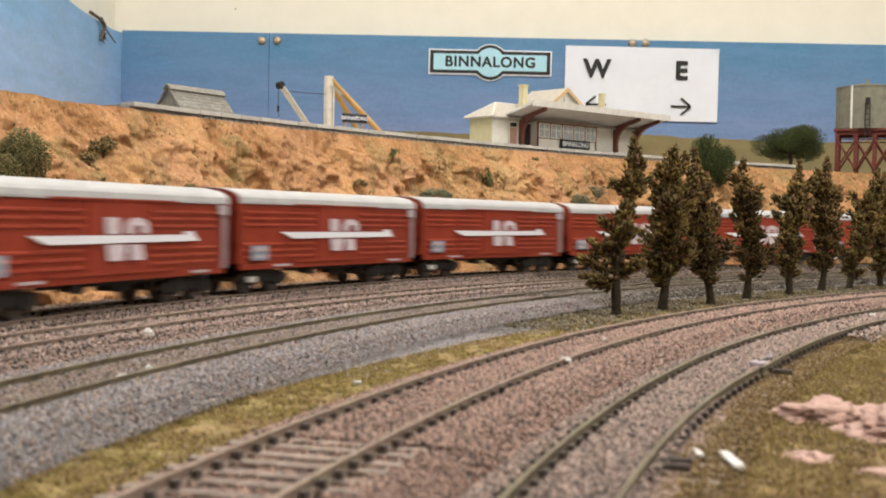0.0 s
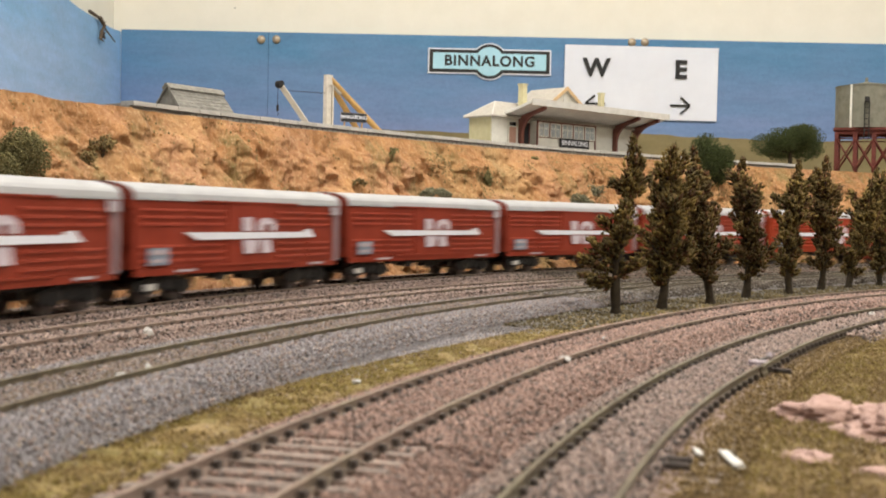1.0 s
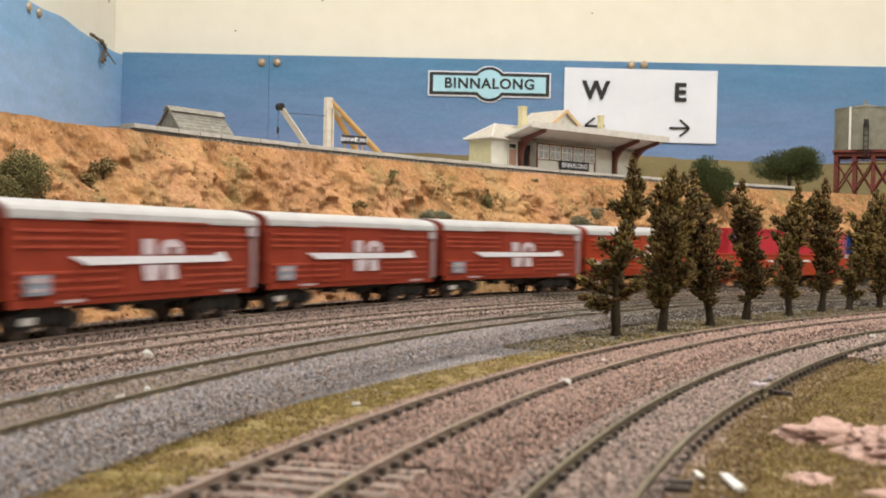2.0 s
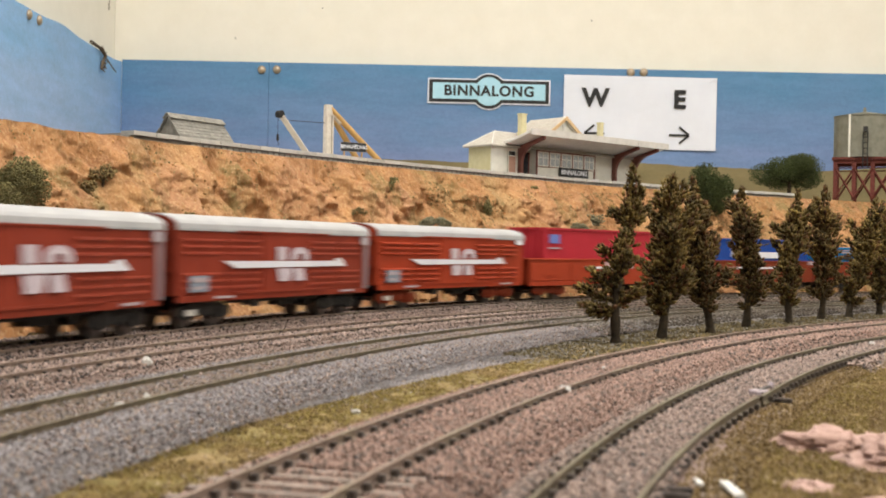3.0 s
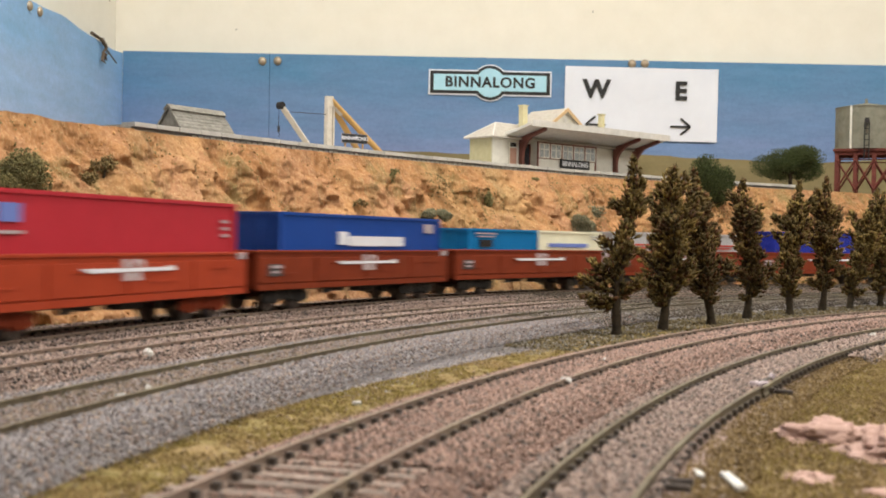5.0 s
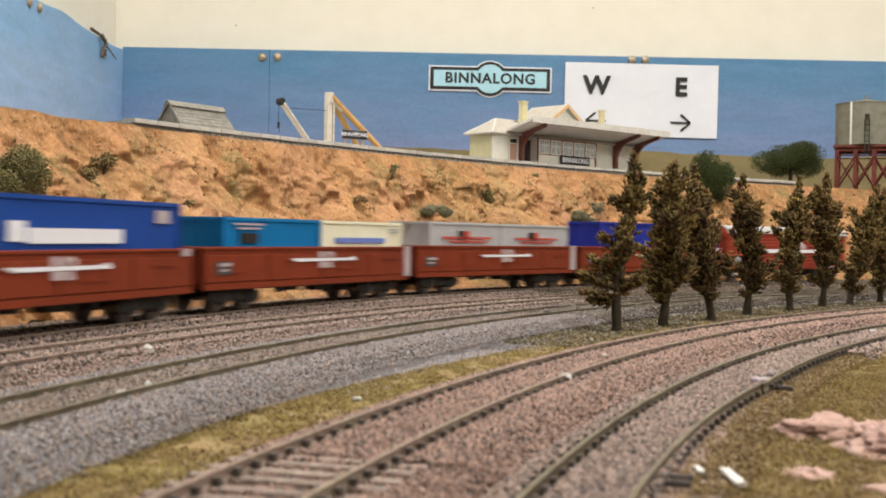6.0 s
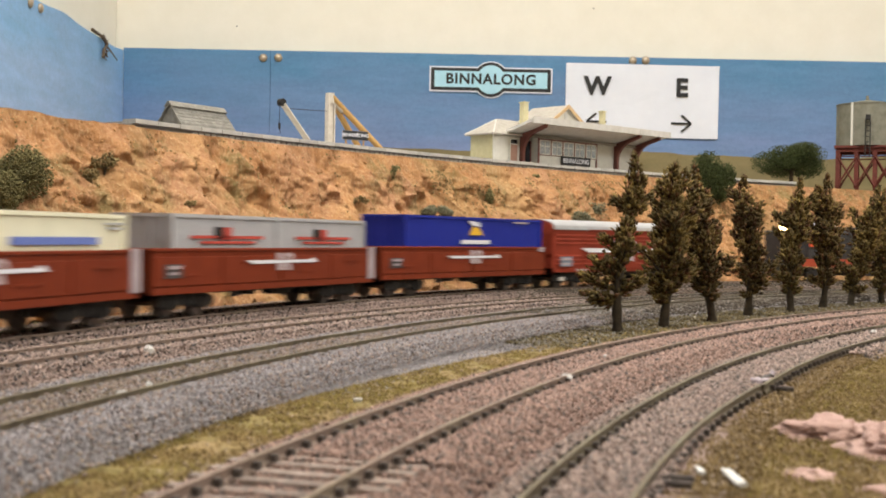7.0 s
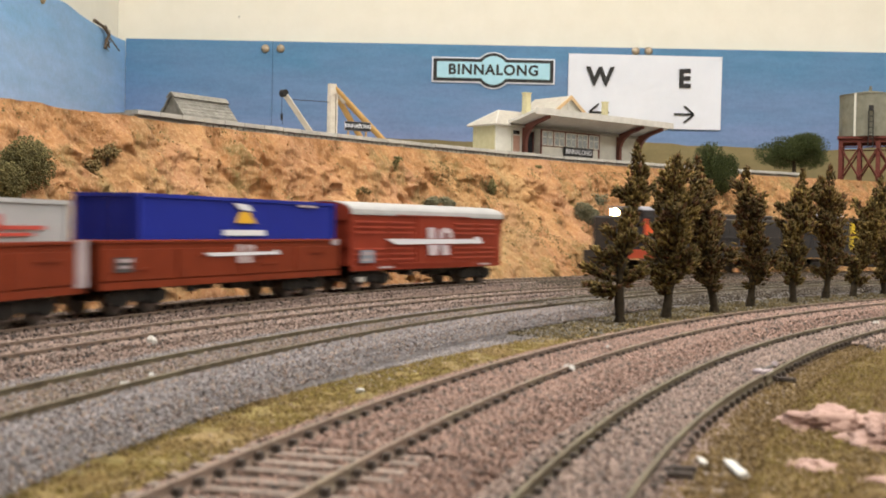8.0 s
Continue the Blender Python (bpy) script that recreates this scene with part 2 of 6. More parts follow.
# ---------------------------------------------------------------- room
def room():
    x0, x1, y0, y1, z0 = -0.468, 2.7, -2.3, 1.625, -1.15
    w = tagged(boxes("wall_north", [(((x0 + x1) / 2, y1 + 0.05, (CEIL + z0) / 2), (x1 - x0 + 0.2, 0.1, CEIL - z0))], M["plaster"]), "cream painted plaster wall", "wall", kind="structure")
    tagged(boxes("wall_west", [((x0 - 0.05, (y0 + y1) / 2, (CEIL + z0) / 2), (0.1, y1 - y0 - 0.004, CEIL - z0))], M["plaster_side"]), "painted plaster wall, its colour lightened for the light on it", "wall", kind="structure")
    tagged(boxes("wall_east", [((x1 + 0.05, (y0 + y1) / 2, (CEIL + z0) / 2), (0.1, y1 - y0 - 0.004, CEIL - z0))], M["plaster"]), "cream painted plaster wall", "wall", kind="structure")
    tagged(boxes("wall_south", [(((x0 + x1) / 2, y0 - 0.05, (CEIL + z0) / 2), (x1 - x0 + 0.2, 0.1, CEIL - z0))], M["plaster"]), "cream painted plaster wall", "wall", kind="structure")
    tagged(boxes("ceiling", [(((x0 + x1) / 2, (y0 + y1) / 2, CEIL + 0.05), (x1 - x0, y1 - y0, 0.1))], M["ceiling"]), "white painted ceiling", "ceiling", kind="structure")
    tagged(boxes("floor", [(((x0 + x1) / 2, (y0 + y1) / 2, z0 - 0.05), (x1 - x0, y1 - y0, 0.1))], M["carpet"]), "dark carpeted room floor", "floor", kind="structure")
    white = mat("lamp_housing", (0.75, 0.75, 0.73), (0.8, 0.8, 0.78), 40, 0.5, 0.02)
    for x, y, power in LAMPS:
        lamp = tagged(new("ceiling_light"), "white fluorescent batten on the ceiling", "ceiling light", "ceiling lights")
        lamp.location = (x, y, CEIL)
        boxes("housing", [((0, 0, -0.02), (1.0, 0.12, 0.038))], white, lamp, bevel=0.004)
        data = bpy.data.lights.new("tube_light", "AREA")
        data.shape, data.size, data.size_y, data.energy, data.color = "RECTANGLE", 1.1, 0.25, power, LAMP_COLOUR
        lo = new("tube_light", data)
        lo.location = (x, y, CEIL - 0.06)


room()


# ---------------------------------------------------------------- tracks' plan
class Arc:
    def __init__(self, cx, cy, r, dip=0.0):
        self.c, self.r, self.dip = Vector((cx, cy)), r, dip

    def at(self, a, off=0.0):
        """Point at angle a, shifted outwards by off."""
        return self.c + (self.r + off) * Vector((-math.cos(a), math.sin(a)))

    def drop(self, a):
        """Height of the line at angle a: it dips a little towards its near end."""
        return -self.dip * np.clip((0.62 - a) / 0.30, 0.0, 1.0)

    def turn(self, a):
        return math.pi / 2 - a


TA, TB = Arc(0.896, -0.1155, 0.9535), Arc(0.8712, -0.1221, 0.8912)
TC, TD, TE = Arc(0.8874, -0.0226, 0.9862), Arc(0.9073, -0.0314, 1.0568), Arc(0.8912, 0.0480, 1.0650, 0.0012)
EDGE = Arc(1.1057, -0.1824, 1.4831)          # front edge of the station platform
GAUGE, GROUND, UPPER = 0.0165, -0.0062, 0.0850
RAIL = [(-0.0006, -0.0023), (0.0006, -0.0023), (0.0006, -0.0017), (0.00018, -0.0014), (0.00018, -0.0006), (0.00038, -0.0004),
        (0.00038, 0.0), (-0.00038, 0.0), (-0.00038, -0.0004), (-0.00018, -0.0006), (-0.00018, -0.0014), (-0.0006, -0.0017)]


def sweep(bm, arc, a0, a1, n, profile, off=0.0, closed=True):
    rings = []
    for i in range(n + 1):
        a = a0 + (a1 - a0) * i / n
        low = float(arc.drop(a))
        rings.append([bm.verts.new((*arc.at(a, off + u), v + low)) for u, v in profile])
    k = len(profile)
    for r0, r1 in zip(rings, rings[1:]):
        for j in range(k if closed else k - 1):
            bm.faces.new((r0[j], r0[(j + 1) % k], r1[(j + 1) % k], r1[j]))
    if closed:
        bm.faces.new(rings[0][::-1])
        bm.faces.new(rings[-1])
    bmesh.ops.recalc_face_normals(bm, faces=bm.faces)


def sleeper_mesh(sides=(-1, 1), sunk=0.0, chair=0.0011):
    bm = bmesh.new()
    box(bm, (0, 0, -0.0024 - sunk), (0.0024, 0.028, 0.0016))
    for f in bm.faces:
        f.material_index = 0
    done = set(bm.faces)
    for side in sides:
        for o, high in ((-0.0012, chair), (0.0012, chair)):
            box(bm, (0, side * GAUGE / 2 + o, -0.0016 + high / 2), (0.0011, 0.0010, high))
    for f in bm.faces:
        if f not in done:
            f.material_index = 1
    me = bpy.data.meshes.new("sleeper")
    bm.to_mesh(me)
    bm.free()
    me.materials.append(M["sleeper"])
    me.materials.append(M["chair"])
    return me


SLEEPER, SLEEPER_SUNK, SLEEPER_ONE, SLEEPER_DIRTY = sleeper_mesh(), sleeper_mesh(sunk=0.0012), sleeper_mesh((1,), 0.0012), sleeper_mesh(chair=0.0003)
SLEEPERS = []   # (track, arc, first angle, last angle): laid at the end of the file


def track(name, arc, a0, a1, bed, label, left=0.018, right=0.018, near=None, inner_from=-9.0, rail="rail_dusty"):
    t = tagged(new(name), label, "railway track", kind="structure")
    bm = bmesh.new()
    sweep(bm, arc, a0, a1, int((a1 - a0) * 60), [(-right - 0.006, -0.0080), (-right, -0.0027), (0, -0.0021), (left, -0.0027), (left + 0.006, -0.0080)])
    part("ballast_bed", bm, M[bed], t)
    for side in (1, -1):
        bm = bmesh.new()
        sweep(bm, arc, a0 if side > 0 else max(a0, inner_from), a1, int((a1 - a0) * 70), RAIL, side * GAUGE / 2)
        part("rail", bm, M[rail], t)
    SLEEPERS.append((t, arc, *(near or (a0, a1)), a0, a1))
    return t


track_front = track("track_front", TA, -0.05, 1.35, "bed_pink", "weathered brown model railway track in pink ballast", left=0.0150, right=0.012)
track_siding = track("track_siding", TB, 0.20, 1.35, "bed_pink", "weathered siding track with a point in pink ballast", left=0.012, right=0.009, inner_from=0.434, rail="rail")
track_loop = track("track_loop", TC, -0.1, 1.4, "bed_grey", "olive-brown weathered track in grey ballast", right=0.024, rail="rail")
track_middle = track("track_middle", TD, -0.1, 1.4, "bed_pink", "weathered brown track in pinkish ballast")
track_main = track("track_main", TE, -1.45, 2.75, "bed_pink", "main line track that carries the moving goods train", near=(0.2, 1.2))


# ---------------------------------------------------------------- ground
def fbm(x, y, z=0.0, octaves=4):
    return noise.fractal(Vector((x, y, z)), 1.0, 2.0, octaves)


def ground_sheet():
    nx, ny = 130, 130
    xs, ys = np.linspace(-0.452, 2.4, nx), np.linspace(-1.25, 1.6, ny)
    verts = [(x, y, -0.0085 + 0.0007 * fbm(x * 30, y * 30)) for y in ys for x in xs]
    faces = [(j * nx + i, j * nx + i + 1, (j + 1) * nx + i + 1, (j + 1) * nx + i) for j in range(ny - 1) for i in range(nx - 1)]
    g = raw("ground", verts, faces, M["dirt"])
    tagged(g, "brown earth scenery base of the model railway", "ground", kind="structure")
    boxes("baseboard", [((0.975, 0.175, -0.03), (2.85, 2.85, 0.036))], M["shadow_timber"], g, "timber baseboard")


def ribbon(name, arc, a0, a1, o0, o1, z, material, label, na=220, no=14, rough=0.0008, ragged=0.004, category="ground"):
    """A strip of scenic cover with ragged edges, slightly domed."""
    verts, faces = [], []
    for i in range(na + 1):
        a = a0 + (a1 - a0) * i / na
        lo = o0 + ragged * fbm(a * 60, 1.3)
        hi = o1 + ragged * fbm(a * 60, 7.7)
        for j in range(no + 1):
            t = j / no
            p = arc.at(a, lo + (hi - lo) * t)
            edge = min(t, 1 - t) * 6
            verts.append((p.x, p.y, z - 0.0035 * max(0, 1 - edge) + rough * fbm(p.x * 160, p.y * 160, 2.0)))
    k = no + 1
    for i in range(na):
        for j in range(no):
            faces.append((i * k + j, i * k + j + 1, (i + 1) * k + j + 1, (i + 1) * k + j))
    ob = raw(name, verts, faces, material)
    return tagged(ob, label, category, kind="structure")


ground_sheet()
ribbon("grass_strip", TA, -0.05, 0.62, 0.0195, 0.0425, -0.0052, M["turf"], "olive scatter grass strip between the tracks")
ribbon("tree_verge", TA, 0.55, 1.3, 0.0195, 0.072, -0.0052, M["dirt"], "dry grass verge under the trees", ragged=0.008)
ribbon("gravel_patch", TC, 0.3, 1.2, -0.062, -0.028, -0.0060, M["bed_grey"], "grey gravel patch beside the loop track", ragged=0.008)
ribbon("gravel_middle", TA, 0.1, 1.3, -0.055, -0.011, -0.0050, M["bed_pink"], "pink gravel between the front tracks", ragged=0.002)
ribbon("earth_shoulder", TB, 0.1, 1.2, -0.040, -0.010, -0.0036, M["dirt"], "brown earth shoulder beside the siding", ragged=0.004)
ribbon("grass_field", TB, 0.1, 1.2, -0.40, -0.027, -0.0038, M["turf"], "olive and brown scatter grass field", na=200, no=60, rough=0.0005, ragged=0.012)
ribbon("cess", TE, -0.1, 1.4, 0.018, 0.045, -0.0052, M["dirt"], "dusty brown strip at the foot of the cutting")


# ---------------------------------------------------------------- cutting face and upper level
PLAT_A = 0.5484          # angle on EDGE at which the platform begins


def crest(a):
    """Top of the cutting at angle a on EDGE: outward shift and height."""
    t = max(0.0, min(1.0, (PLAT_A - a) / 0.12))
    return 0.0005 + 0.0275 * t, 0.0838 + 0.0063 * t


def bank_at(a, t):
    """Point of the cutting's rock face at angle a and share t of its height."""
    off, top = crest(a)
    base = EDGE.at(a, off)
    inward = (EDGE.c - base).normalized()
    s = a * 1.48
    reach = 0.080 * (1 - t) ** 1.25 + 0.002 * math.sin(t * 9)
    gully = abs(fbm(s * 34, t * 1.3, 3.1, 6)) * 0.013 - 0.003
    lump = fbm(s * 70, t * 5.5, 9.0, 6) * 0.004
    bend = 0.35 * fbm(s * 60, t * 6, 2.0, 3)
    near, next_near = noise.voronoi(Vector((s * 52 + bend, t * 3.6 + bend, 0.5)))[0][:2]
    block = min(0.45, next_near - near) * 0.0085
    near, next_near = noise.voronoi(Vector((s * 120 - bend * 2, t * 8.5 + bend, 4.5)))[0][:2]
    crag = min(0.40, next_near - near) * 0.0040 + abs(fbm(s * 190, t * 16, 5.0, 4)) * 0.0016
    ledge = 0.0007 * math.sin(t * 26 + 5 * fbm(s * 20, t * 2, 4.0))
    fade = min(1.0, (1 - t) * 5 + 0.08)
    d = max(-0.006, reach + (lump - gully + block + crag + ledge - 0.0015) * fade)
    h = -0.0075 + (top + 0.0075) * t
    h += fbm(s * 40, t * 3, 1.0) * 0.003 * fade if t < 1 else fbm(s * 25, 0.5) * (0.003 if a < PLAT_A else 0.0006)
    p = base + inward * d
    return p.x, p.y, h


def cutting():
    nh = 120
    # finer steps along the middle stretch
    steps = np.concatenate([np.linspace(-0.06, 0.40, 90, endpoint=False), np.linspace(0.40, 1.12, 780, endpoint=False), np.linspace(1.12, 1.28, 31)])
    na = len(steps) - 1
    verts = [bank_at(float(a), j / nh) for a in steps for j in range(nh + 1)]
    k = nh + 1
    faces = [(i * k + j, i * k + j + 1, (i + 1) * k + j + 1, (i + 1) * k + j) for i in range(na) for j in range(nh)]
    ob = raw("cutting_face", verts, faces, M["bank"])
    ob.data.polygons.foreach_set("use_smooth", [True] * len(ob.data.polygons))
    tagged(ob, "orange weathered rock face of the railway cutting", "rock face", kind="structure")
    bm = bmesh.new()
    sweep(bm, EDGE, PLAT_A - 0.004, 1.28, 60, [(0.006, 0.078), (0.9, 0.078), (0.9, UPPER - 0.002), (0.006, UPPER - 0.002)])
    sweep(bm, EDGE, -0.06, PLAT_A - 0.004, 40, [(0.040, 0.078), (0.9, 0.078), (0.9, UPPER), (0.040, UPPER)])
    # keep the sheet inside the backdrop
    for v in bm.verts:
        v.co.y = min(v.co.y, 1.59)
        v.co.x = max(v.co.x, -0.445)
    tagged(part("upper_ground", bm, M["upper_soil"]), "raised soil level behind the cutting", "ground", kind="structure")


cutting()


def platform():
    pf = tagged(new("platform"), "long grey station platform with pale coping stones", "platform", kind="structure")
    a0, a1 = PLAT_A, 1.022
    bm = bmesh.new()
    sweep(bm, EDGE, a0, a1, 110, [(0.0035, UPPER - 0.003), (0.105, UPPER - 0.003), (0.105, UPPER + 0.0022), (0.0035, UPPER + 0.0022)])
    part("platform_deck", bm, M["platform"], pf)
    bm = bmesh.new()
    sweep(bm, EDGE, a0, a1, 110, [(0.0022, UPPER - 0.0035), (0.0034, UPPER - 0.0035), (0.0034, UPPER + 0.0008), (0.0022, UPPER + 0.0008)])
    part("platform_wall", bm, M["platform"], pf, "grey platform face")
    n = 44
    for i in range(n):
        b0, b1 = a0 + (a1 - a0) * i / n, a0 + (a1 - a0) * (i + 1) / n - 0.0003
        bm = bmesh.new()
        lift = 0.0002 * random.random()
        sweep(bm, EDGE, b0, b1, 2, [(-0.0005, UPPER + 0.0008 + lift), (0.009, UPPER + 0.0008 + lift), (0.009, UPPER + 0.0031 + lift), (-0.0005, UPPER + 0.0031 + lift)])
        part("coping_stone", bm, M["coping"], pf)
    for i in range(110):
        a = a0 + 0.03 + (0.90 - a0) * i / 110
        q = EDGE.at(a, 0.0022)
        bm = bmesh.new()
        box(bm, (0, 0, 0), (0.0034, 0.0016, 0.0008 + 0.0010 * random.random()))
        o = part("corbel", bm, M["coping"], pf)
        o.location, o.rotation_euler = (q.x, q.y, UPPER - 0.0005), (0, 0, EDGE.turn(a))


platform()


# ---------------------------------------------------------------- backdrop boards
def backdrop():
    y = 1.60
    z0, z1 = -0.01, 0.2845
    for i, (xa, xb) in enumerate(((-0.4508, -0.2463), (-0.2457, 2.4))):
        b = boxes("backdrop_board", [(((xa + xb) / 2, y + 0.004, (z0 + z1) / 2), (xb - xa, 0.006, z1 - z0))], M["sky_back"])
        tagged(b, "blue hand-painted sky backdrop board", "backdrop", kind="structure")
    # side board: its top edge is cut in a wave
    bm = bmesh.new()
    tops = []
    for i in range(121):
        yy = -0.6 + 2.2005 * i / 120
        tops.append((yy, 0.2800 + 0.0042 * math.exp(-((yy - 1.35) / 0.045) ** 2) - 0.0012 * math.exp(-((yy - 1.545) / 0.03) ** 2) + 0.0018 * math.exp(-((yy - 1.60) / 0.02) ** 2) - 0.0006 * math.sin(yy * 9)))
    prism(bm, [(-0.6, z0), (1.6005, z0)] + tops[::-1], "x", -0.457, -0.451)
    tagged(part("backdrop_side", bm, M["sky_side"]), "blue painted sky board with a wavy top edge, its colour lightened for the light on it", "backdrop", kind="structure")
    cap = mat("screw_cap", (0.35, 0.28, 0.20), (0.5, 0.42, 0.32), 300, 0.35, 0.05, metal=0.4)
    for x, z in ((-0.2562, 0.2738), (-0.2350, 0.2745), (0.2585, 0.2800), (0.2765, 0.2805)):
        bm = bmesh.new()
        bmesh.ops.create_uvsphere(bm, u_segments=14, v_segments=8, radius=0.0058, matrix=Matrix.Diagonal((1, 0.6, 1, 1)))
        o = part("screw_cap", bm, cap, smooth=True)
        o.location = (x, 1.6, z)
        tagged(o, "domed brass-coloured screw cap on the backdrop", "screw cap", "screw caps")
    for yy, z in ((1.2381, 0.2735), (1.2693, 0.2736)):
        bm = bmesh.new()
        bmesh.ops.create_uvsphere(bm, u_segments=14, v_segments=8, radius=0.0055, matrix=Matrix.Diagonal((0.6, 1, 1, 1)))
        o = part("screw_cap", bm, cap, smooth=True)
        o.location = (-0.45, yy, z)
        tagged(o, "domed brass-coloured screw cap on the side board", "screw cap", "screw caps")


backdrop()
INK = mat("black_ink", (0.02, 0.02, 0.022), (0.035, 0.035, 0.035), 200, 0.7, 0.0)
PAPER = mat("white_paper", (0.69, 0.72, 0.80), (0.75, 0.78, 0.86), 15, 0.8, 0.1, depth=0.002)
UP = Euler((math.pi / 2, 0, 0)).to_matrix().to_4x4()


def wall_sign():
    s = tagged(new("station_sign"), "BINNALONG station roundel sign in pale blue and black on white card", "sign")
    s.location = (0.0614, 1.5995, 0.2492)
    s.rotation_euler = (0, radians(0.2), 0)
    blue = mat("pale_blue_print", (0.36, 0.62, 0.74), (0.42, 0.68, 0.79), 60, 0.7, 0.0)

    def shape(w, h, r, y, material, name, thick=0.0006):
        bm = bmesh.new()
        pts = []
        for sx, sy in ((1, 1), (-1, 1), (-1, -1), (1, -1)):
            ang = math.asin(min(1, h / r))
            arcpts = [(r * math.cos(ang + (math.pi / 2 - ang) * i / 8), r * math.sin(ang + (math.pi / 2 - ang) * i / 8)) for i in range(9)]
            quarter = [(w, h)] + arcpts
            if sx * sy < 0:
                quarter = quarter[::-1]
            pts += [(sx * a, sy * b) for a, b in quarter]
        clean = []
        for p in pts:
            if not clean or (abs(p[0] - clean[-1][0]) + abs(p[1] - clean[-1][1])) > 1e-6:
                clean.append(p)
        if abs(clean[0][0] - clean[-1][0]) + abs(clean[0][1] - clean[-1][1]) < 1e-6:
            clean.pop()
        prism(bm, clean, "y", y - thick, y)
        return part(name, bm, material, s)
    shape(0.0855, 0.0176, 0.0256, 0.0, PAPER, "card")
    shape(0.0835, 0.0156, 0.0240, -0.0007, INK, "border")
    shape(0.0785, 0.0112, 0.0200, -0.0014, blue, "face")
    lettering("lettering", "BINNALONG", 0.0198, INK, Matrix.Translation((0.0, -0.0023, 0.0)) @ UP, s, bold=0.00062, spacing=1.12)


wall_sign()


def paper_sign():
    s = tagged(new("direction_paper"), "white paper sheet with W and E arrows pinned to the backdrop", "paper sign")
    s.location = (0.272, 1.5985, 0.2237)
    s.rotation_euler = (0, radians(0.35), 0)
    bm = bmesh.new()
    n = 16
    w, h = 0.1065, 0.0506
    g = [[bm.verts.new((-w + 2 * w * i / n, -0.0004 - 0.0005 * abs(fbm(i * 0.25, j * 0.25)) - (0.0018 if i == n and j == n else 0), -h + 2 * h * j / n)) for i in range(n + 1)] for j in range(n + 1)]
    for j in range(n):
        for i in range(n):
            bm.faces.new((g[j][i], g[j][i + 1], g[j + 1][i + 1], g[j + 1][i]))
    sheet = part("sheet", bm, PAPER, s)
    sol = sheet.modifiers.new("thickness", "SOLIDIFY")
    sol.thickness = 0.0002
    for text, x in (("W", -0.0625), ("E", 0.0545)):
        lettering("letter", text, 0.0345, INK, Matrix.Translation((x, -0.0024, 0.0183)) @ UP, s, bold=0.0013)
    for x, sign in ((-0.0625, -1), (0.0545, 1)):
        bm = bmesh.new()
        box(bm, (x, -0.0024, -0.0302), (0.027, 0.0003, 0.0028))
        for k in (1, -1):
            box(bm, (x + sign * 0.0075, -0.0024, -0.0302 + k * 0.0058), (0.0175, 0.0003, 0.0028), ry=sign * k * radians(40))
        part("arrow", bm, INK, s)


paper_sign()


# ---------------------------------------------------------------- train
V_BROWN = mat("van_red_oxide", (0.225, 0.035, 0.019), (0.28, 0.046, 0.025), 90, 0.45, 0.05, second=(0.20, 0.037, 0.019), second_amount=0.5, spec=0.14)
V_ORANGE = mat("van_bright_oxide", (0.31, 0.043, 0.018), (0.37, 0.053, 0.022), 90, 0.45, 0.05, spec=0.14)
W_BROWN = mat("wagon_red_oxide", (0.165, 0.030, 0.013), (0.215, 0.039, 0.016), 90, 0.5, 0.05, second=(0.14, 0.026, 0.012), second_amount=0.5, spec=0.12)
ROOF = mat("van_roof_white", (0.32, 0.315, 0.317), (0.395, 0.39, 0.39), 120, 0.6, 0.05, second=(0.35, 0.345, 0.33), second_amount=0.4)
WHITE = mat("marking_white", (0.68, 0.68, 0.73), (0.76, 0.76, 0.81), 150, 0.5, 0.0)
PALE = mat("end_plate_grey", (0.36, 0.30, 0.32), (0.46, 0.39, 0.41), 150, 0.5, 0.0)
VAN_END = mat("dusty_corner_plate", (0.24, 0.15, 0.155), (0.34, 0.23, 0.235), 150, 0.5, 0.0)
BLACK = mat("bogie_black", (0.012, 0.011, 0.011), (0.03, 0.027, 0.025), 250, 0.6, 0.2)
STEEL = mat("wheel_steel", (0.10, 0.09, 0.085), (0.22, 0.2, 0.19), 250, 0.35, 0.1, metal=0.8)
BRIGHT = mat("bright_axlebox", (0.66, 0.65, 0.62), (0.78, 0.76, 0.73), 250, 0.35, 0.1, metal=0.2)
SIDE = -1   # local side that faces the viewer


def bogie(x, thing, frame_mat, bright=False):
    b = lone("bogie", lambda bm: bevelled_bogie(bm), frame_mat, thing)
    b.location = (x, 0, 0)
    for dx in (-0.0095, 0.0095):
        bm = bmesh.new()
        for y in (-0.0079, 0.0079):
            rod(bm, (dx, y - 0.0012, 0.0052), (dx, y + 0.0012, 0.0052), 0.0052, 18)
            rod(bm, (dx, y * 0.86 - 0.0003, 0.0052), (dx, y * 0.86 + 0.0003, 0.0052), 0.0059, 18)
        rod(bm, (dx, -0.0079, 0.0052), (dx, 0.0079, 0.0052), 0.0011, 8)
        part("wheelset", bm, STEEL, b)
    if bright:
        boxes("axlebox_cover", [((-0.0095, SIDE * 0.0122, 0.0056), (0.0055, 0.001, 0.0022))], BRIGHT, b)


